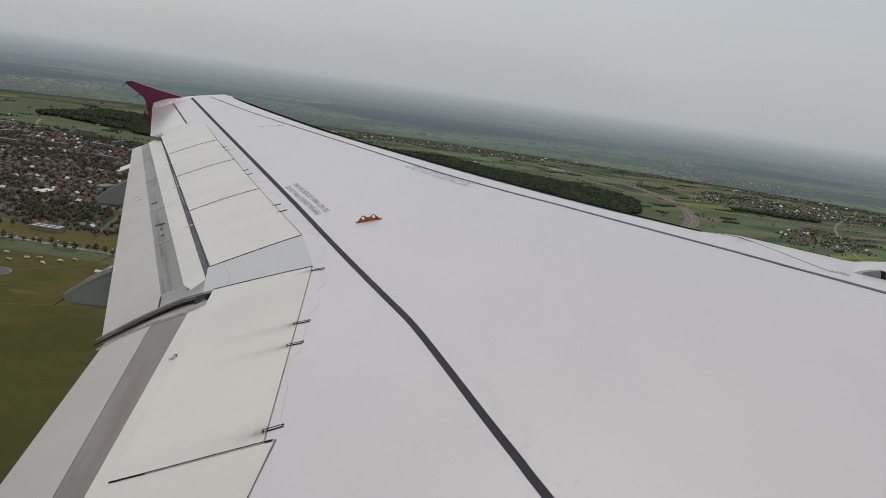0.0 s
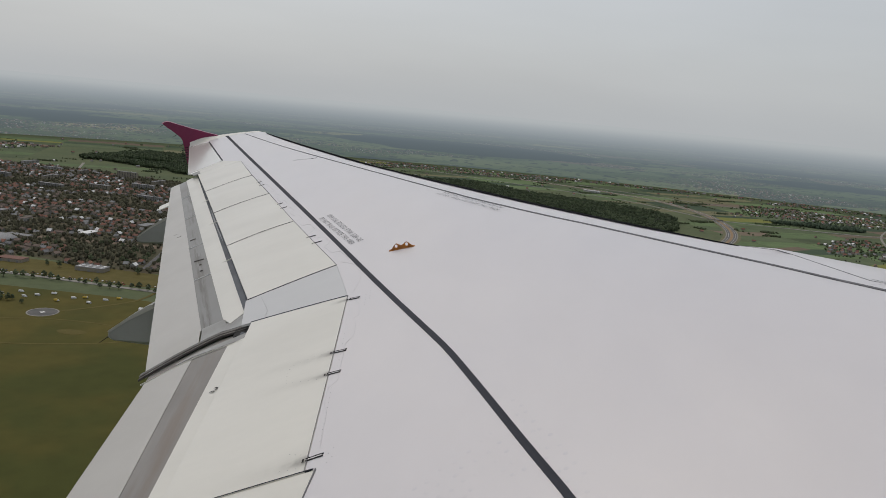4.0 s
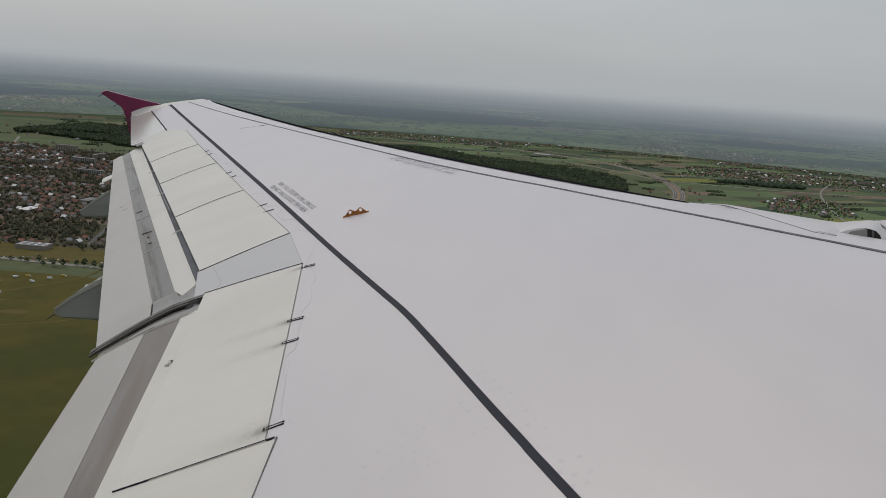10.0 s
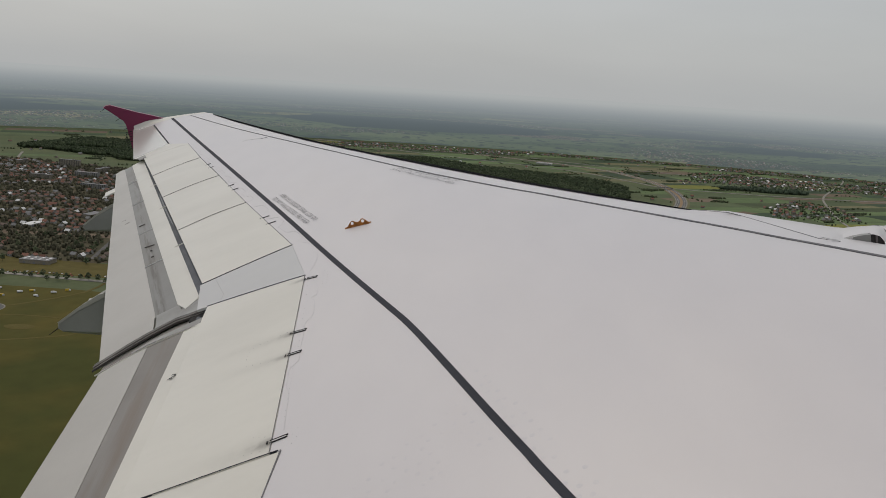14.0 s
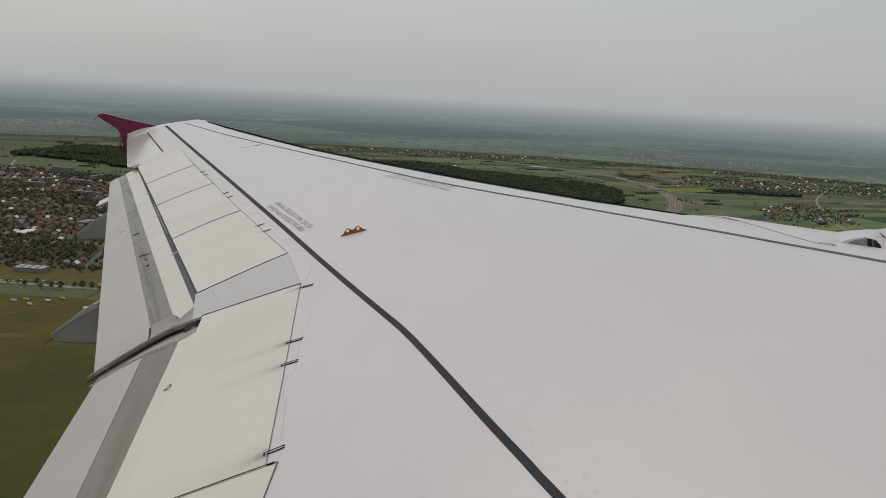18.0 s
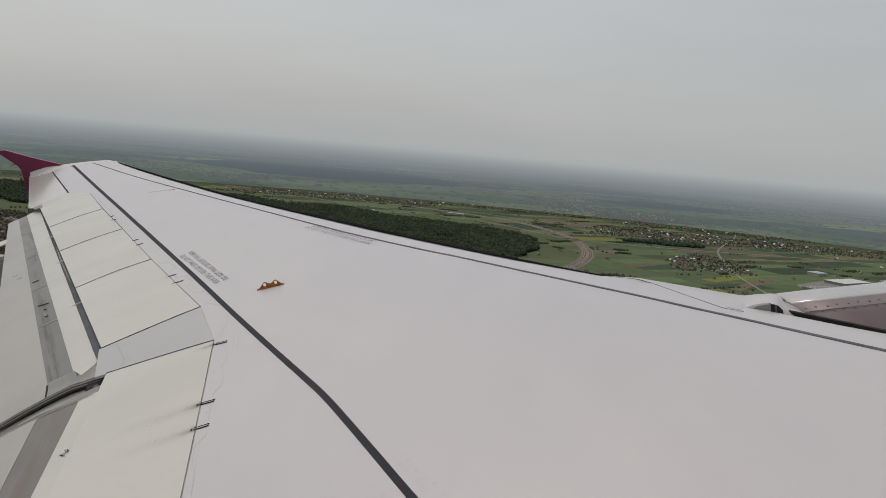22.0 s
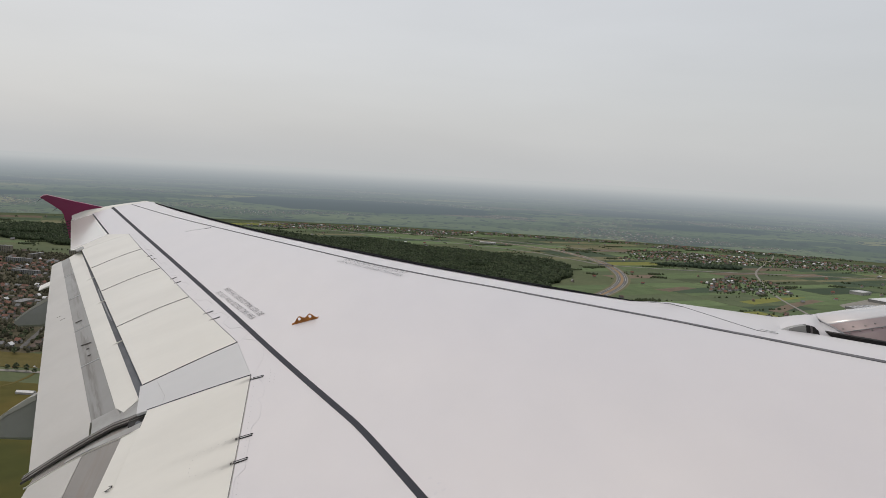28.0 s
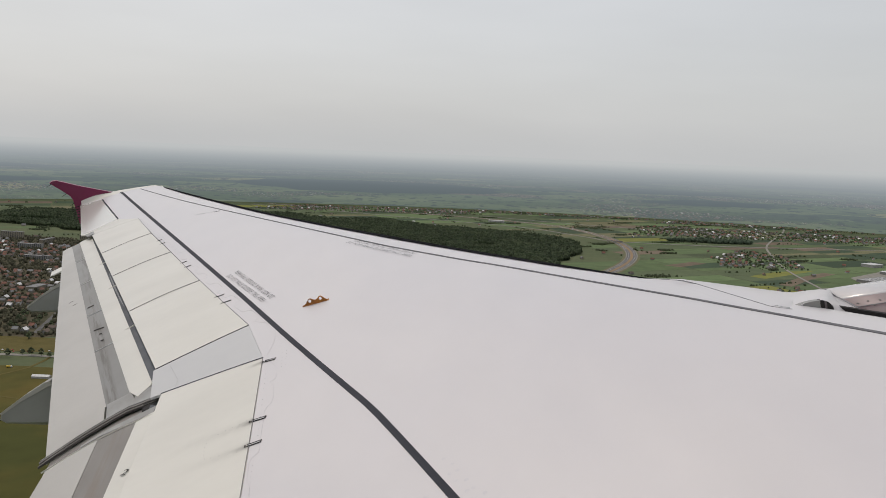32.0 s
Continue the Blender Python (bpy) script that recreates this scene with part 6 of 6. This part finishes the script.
def hangar(x, y, a):
    e = empty("hangar", pose(x, y, 0, 0, 0, a))
    tagged(e, "grey hangar with a shallow arched roof", "hangar")
    n = 14
    v, f = [], []
    for s in (-1, 1):
        v += [(34 * math.cos(math.pi * k / n), 26 * s, 4 + 8 * math.sin(math.pi * k / n)) for k in range(n + 1)]
    f = [(k, k + 1, n + 2 + k, n + 1 + k) for k in range(n)]
    ob = obj("roof", v, f, ROOFS[2], e)
    so = ob.modifiers.new("thick", "SOLIDIFY")
    so.thickness = 0.5
    for s in (-1, 1):
        v = [(34 * math.cos(math.pi * k / n), 25.5 * s, 4 + 8 * math.sin(math.pi * k / n)) for k in range(n + 1)] + [(-34, 25.5 * s, 0), (34, 25.5 * s, 0)]
        obj("end_wall", v, [tuple(range(n + 3))], WALLS[2], e, smooth=0)
        bv, bf = box(33.6 * s, 0, 2.2, 0.8, 51, 4.4)
        obj("side_wall", bv, bf, WALLS[2], e, smooth=0)
    bv, bf = box(0, -25.9, 3.5, 30, 0.5, 7)
    obj("sliding_door", bv, bf, WALLS[2], e, smooth=0)


hangar(-840, 1470, -10)


def chimney_stack(x, y):
    e = empty("smokestack", pose(x, y, 0))
    tagged(e, "tall slim red and white banded chimney", "chimney")
    for k in range(6):
        v, f = rod((0, 0, 10 * k), (0, 0, 10 * k + 10), 2.2 - 0.2 * k, 2.0 - 0.2 * k, 12)
        obj("band", v, f, M_BRICK if k % 2 else WALLS[1], e, smooth=40)


chimney_stack(-1575, 2625)


# ---- cars along the airfield road ----
def car(paint, label):
    e = empty("car")
    tagged(e, label, "car", "cars parked by the airfield road")
    prof = [(-2.1, 0.35), (2.1, 0.35), (2.15, 0.8), (1.3, 0.95), (0.6, 1.45), (-1.2, 1.45), (-1.9, 0.95), (-2.15, 0.9)]
    n = len(prof)
    v = [(x, s * (0.85 if z < 1.2 else 0.7), z) for s in (-1, 1) for x, z in prof]
    f = [tuple(range(n)), tuple(range(n, 2 * n))[::-1]] + [(i, n + i, n + (i + 1) % n, (i + 1) % n) for i in range(n)]
    mend(obj("body", v, f, paint, e, smooth=0))
    for sx in (-1.3, 1.3):
        for sy in (-0.85, 0.85):
            rv, rf = rod((sx, sy - 0.1, 0.33), (sx, sy + 0.1, 0.33), 0.33, 0.33, 10)
            obj("wheel", rv, rf, M_DARK, e, smooth=40)
    gv, gf = box(-0.3, 0, 1.2, 1.9, 1.55, 0.36)
    obj("glazing", gv, gf, M_PANE, e, smooth=0)
    return e


cars = [car(p, f"{c} car parked beside the road") for p, c in zip(CAR_PAINT, ("white", "dark", "red", "silver"))]
cr = random.Random(3)
placed = 0
for k in range(46):
    x = -720 + 7.0 * k + cr.uniform(-1, 1)
    y = 1233 - 0.11 * (x + 720) + 8 + (cr.choice((0, 9)))
    m = pose(x, y, 0.75, 0, 0, 80 + cr.uniform(-4, 4))
    if placed < 4:
        cars[placed].matrix_world = m
    else:
        copy_thing(cars[cr.randrange(4)], m)
    placed += 1


# ---- vehicles and a tent on the grass at the airfield's edge ----
M_YELLOW = mat("yellow_lorry", (0.55, 0.38, 0.04), (0.48, 0.33, 0.04), 1, 0.4)


def lorry(paint, label):
    e = empty("lorry")
    tagged(e, label, "lorry", "lorries parked on the grass")
    v, f = box(-1.2, 0, 2.0, 5.6, 2.4, 2.4)
    obj("cargo_box", v, f, paint, e, smooth=0)
    v = [(x, s * 1.15, z) for s in (-1, 1) for x, z in ((1.7, 0.6), (3.6, 0.6), (3.6, 1.6), (3.2, 2.6), (1.7, 2.6))]
    f = [(0, 1, 2, 3, 4), (9, 8, 7, 6, 5)] + [(i, 5 + i, 5 + (i + 1) % 5, (i + 1) % 5) for i in range(5)]
    cab = mend(obj("cab", v, f, CAR_PAINT[0], e, smooth=0))
    v, f = box(3.45, 0, 2.1, 0.12, 2.0, 0.8)
    obj("windscreen", v, f, M_PANE, cab, smooth=0)
    for sx in (-3.0, -1.9, 2.6):
        for sy in (-1.05, 1.05):
            rv, rf = rod((sx, sy - 0.15, 0.5), (sx, sy + 0.15, 0.5), 0.5, 0.5, 10)
            obj("wheel", rv, rf, M_DARK, e, smooth=40)
    return e


lorries = [lorry(M_YELLOW, "yellow box lorry parked on the airfield grass"), lorry(CAR_PAINT[0], "white box lorry parked on the airfield grass")]
for k in range(12):
    m = pose(-640 + 17 * k + cr.uniform(-4, 4), 1098 + 14 * (k % 3) + cr.uniform(-5, 5), 0.3, 0, 0, cr.uniform(-25, 25))
    if k < 2:
        lorries[k].matrix_world = m
    else:
        copy_thing(lorries[cr.choice((0, 1, 1))], m)


def marquee(x, y, a):
    e = empty("marquee", pose(x, y, 0.25, 0, 0, a))
    tagged(e, "long white marquee tent standing on the grass", "tent")
    v, f = box(0, 0, 1.4, 24, 8, 2.8)
    obj("side_cloth", v, f, WALLS[1], e, smooth=0)
    v = [(x_, y_, z_) for x_ in (-12.2, 12.2) for y_, z_ in ((-4.2, 2.8), (0, 4.8), (4.2, 2.8))]
    obj("roof_cloth", v, [(0, 3, 4, 1), (1, 4, 5, 2), (0, 1, 2), (5, 4, 3), (0, 2, 5, 3)], ROOFS[3], e, smooth=0)


marquee(-395, 1080, -8)


# ---- trees ----
ICO_T = (1 + 5**0.5) / 2
ICO_V = np.array([(-1, ICO_T, 0), (1, ICO_T, 0), (-1, -ICO_T, 0), (1, -ICO_T, 0), (0, -1, ICO_T), (0, 1, ICO_T), (0, -1, -ICO_T), (0, 1, -ICO_T), (ICO_T, 0, -1), (ICO_T, 0, 1), (-ICO_T, 0, -1), (-ICO_T, 0, 1)]) / math.hypot(1, ICO_T)
ICO_F = np.array([(0, 11, 5), (0, 5, 1), (0, 1, 7), (0, 7, 10), (0, 10, 11), (1, 5, 9), (5, 11, 4), (11, 10, 2), (10, 7, 6), (7, 1, 8), (3, 9, 4), (3, 4, 2), (3, 2, 6), (3, 6, 8), (3, 8, 9), (4, 9, 5), (2, 4, 11), (6, 2, 10), (8, 6, 7), (9, 8, 1)])


def clumps(name, centres, radii, material, parent=None, seed=0, squash=0.8, label=""):
    g = np.random.default_rng(seed)
    n = len(centres)
    v = ICO_V[None] * (radii[:, None, None] * g.uniform(0.7, 1.25, (n, 12, 1)))
    v[:, :, 2] *= squash
    v = v + centres[:, None]
    f = ICO_F[None] + (np.arange(n) * 12)[:, None, None]
    me = bpy.data.meshes.new(name)
    me.from_pydata(v.reshape(-1, 3).tolist(), [], f.reshape(-1, 3).tolist())
    me.materials.append(material)
    me.update()
    ob = new(name, me)
    if parent:
        ob.parent = parent
    if label:
        tagged(ob, label)
    return ob


def tree(seed, height, spread):
    g = np.random.default_rng(seed)
    e = empty("tree")
    tagged(e, "leafy green tree with an uneven crown", "tree", "trees of the hedgerow")
    parts = [rod((0, 0, -0.3), (0.1, 0.1, height * 0.45), 0.28, 0.16)]
    for k in range(4):
        a = k * 1.6 + seed
        parts.append(rod((0.05, 0.05, height * (0.28 + 0.05 * k)), (spread * 0.5 * math.cos(a), spread * 0.5 * math.sin(a), height * (0.55 + 0.06 * k)), 0.12, 0.05, 5))
    v, f = join(parts)
    obj("trunk", v, f, M_BARK, e)
    n = 34
    a, r, h = g.uniform(0, 6.28, n), np.sqrt(g.uniform(0, 1, n)) * spread, g.uniform(0, 1, n)
    r *= np.sin(np.clip(h * 0.85 + 0.18, 0, 1) * math.pi)**0.7
    c = np.column_stack([r * np.cos(a), r * np.sin(a), height * (0.30 + 0.65 * h)])
    clumps("crown", c, g.uniform(0.20, 0.38, n) * spread, M_LEAF2, e, seed)
    return e


trees = [tree(1, 9, 3.6), tree(2, 12, 4.4), tree(3, 7, 3.2), tree(4, 14, 4.6)]
tr = random.Random(15)
tspots = [(x, 1185 - 0.12 * (x + 450) + tr.uniform(-6, 16)) for x in np.arange(-1050, 480, 15)]
tspots += [(tr.uniform(-780, -225), tr.uniform(1267, 1515)) for _ in range(80)]
tspots += [(-630 + tr.uniform(-60, 60), 1072 + tr.uniform(-12, 12)) for _ in range(14)]
for i, (x, y) in enumerate(tspots):
    m = pose(x, y, 0.2, 0, 0, tr.uniform(0, 360))
    if i < 4:
        trees[i].matrix_world = m
    else:
        copy_thing(trees[tr.randrange(4)], m)

tg = np.random.default_rng(8)


def scatter(poly, step, seed, avoid=(), keep=1.0):
    g = np.random.default_rng(seed)
    xs, ys = [p[0] for p in poly], [p[1] for p in poly]
    out = []
    for x in np.arange(min(xs), max(xs), step):
        for y in np.arange(min(ys), max(ys), step):
            q = (x + g.uniform(-.5, .5) * step, y + g.uniform(-.5, .5) * step)
            if g.random() < keep and inside(poly, *q) and not any(inside(a, *q) for a in avoid):
                out.append(q)
    return np.array(out)


def woods(pts, hmin, hmax, rmin, rmax, name, label, seed, material=None):
    g = np.random.default_rng(seed)
    n = len(pts)
    c = np.column_stack([pts, g.uniform(hmin, hmax, n)])
    ob = clumps(name, c, g.uniform(rmin, rmax, n), material or M_LEAF, None, seed, 1.15, label)
    tagged(ob, category="trees", kind="stuff")
    return ob


woods(scatter(FOREST, 10.5, 61, CLEARINGS), 6.0, 11.0, 4.6, 7.6, "forest", "dense dark green forest canopy", 1)
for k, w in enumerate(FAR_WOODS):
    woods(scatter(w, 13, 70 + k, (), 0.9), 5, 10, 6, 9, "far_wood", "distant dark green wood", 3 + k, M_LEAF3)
town_trees = scatter(TOWN, 9, 90, (), 0.62)
town_trees = np.array([q for i, q in enumerate(town_trees) if (park(*q) or i % 3 != 0) and not any(near_line(q[0], q[1], w, 8) for w in STREETS)])
woods(town_trees, 1.5, 5.0, 2.2, 5.0, "garden_trees", "garden trees and shrubs between the houses", 20, M_LEAF_TOWN)
for k, p in enumerate(VILL):
    woods(scatter(p, 14, 100 + k, (), (0.5, 0.42, 0.3)[min(k, 2)]), 1.2, 4.0, 1.6, 4.4, "garden_trees", "garden trees between the village houses", 30 + k, M_LEAF2)
# field trees and hedges
hg = random.Random(44)
hed = []
for _ in range(620):
    x, y = hg.uniform(-3400, 3600), hg.uniform(1700, 4500)
    if abs(x) > y or math.hypot(x, y) > 4500 or inside(FOREST, x, y) or inside(TOWN, x, y):
        continue
    if hg.random() < 0.42:      # a copse
        rx, ry, a = hg.uniform(15, 70), hg.uniform(8, 22), ANG + hg.uniform(-.3, .3)
        group_ = [(hg.gauss(0, .5) * rx, hg.gauss(0, .5) * ry) for _ in range(int(rx * 1.8))]
    else:
        a = ANG + hg.choice((0, 0, math.pi / 2)) + hg.uniform(-.1, .1)
        group_ = [(5.5 * k + hg.uniform(-4, 4), hg.gauss(0, 3.0)) for k in range(hg.randrange(3, 40)) if hg.random() < 0.5]
    for u, v in group_:
        q = (x + math.cos(a) * u - math.sin(a) * v, y + math.sin(a) * u + math.cos(a) * v)
        if not any(near_line(q[0], q[1], ln, 30) for ln in LINES):
            hed.append(q)
woods(np.array(hed), 1.0, 3.4, 1.3, 4.0, "hedgerow", "dark hedges and trees between the fields", 55, M_LEAF2)
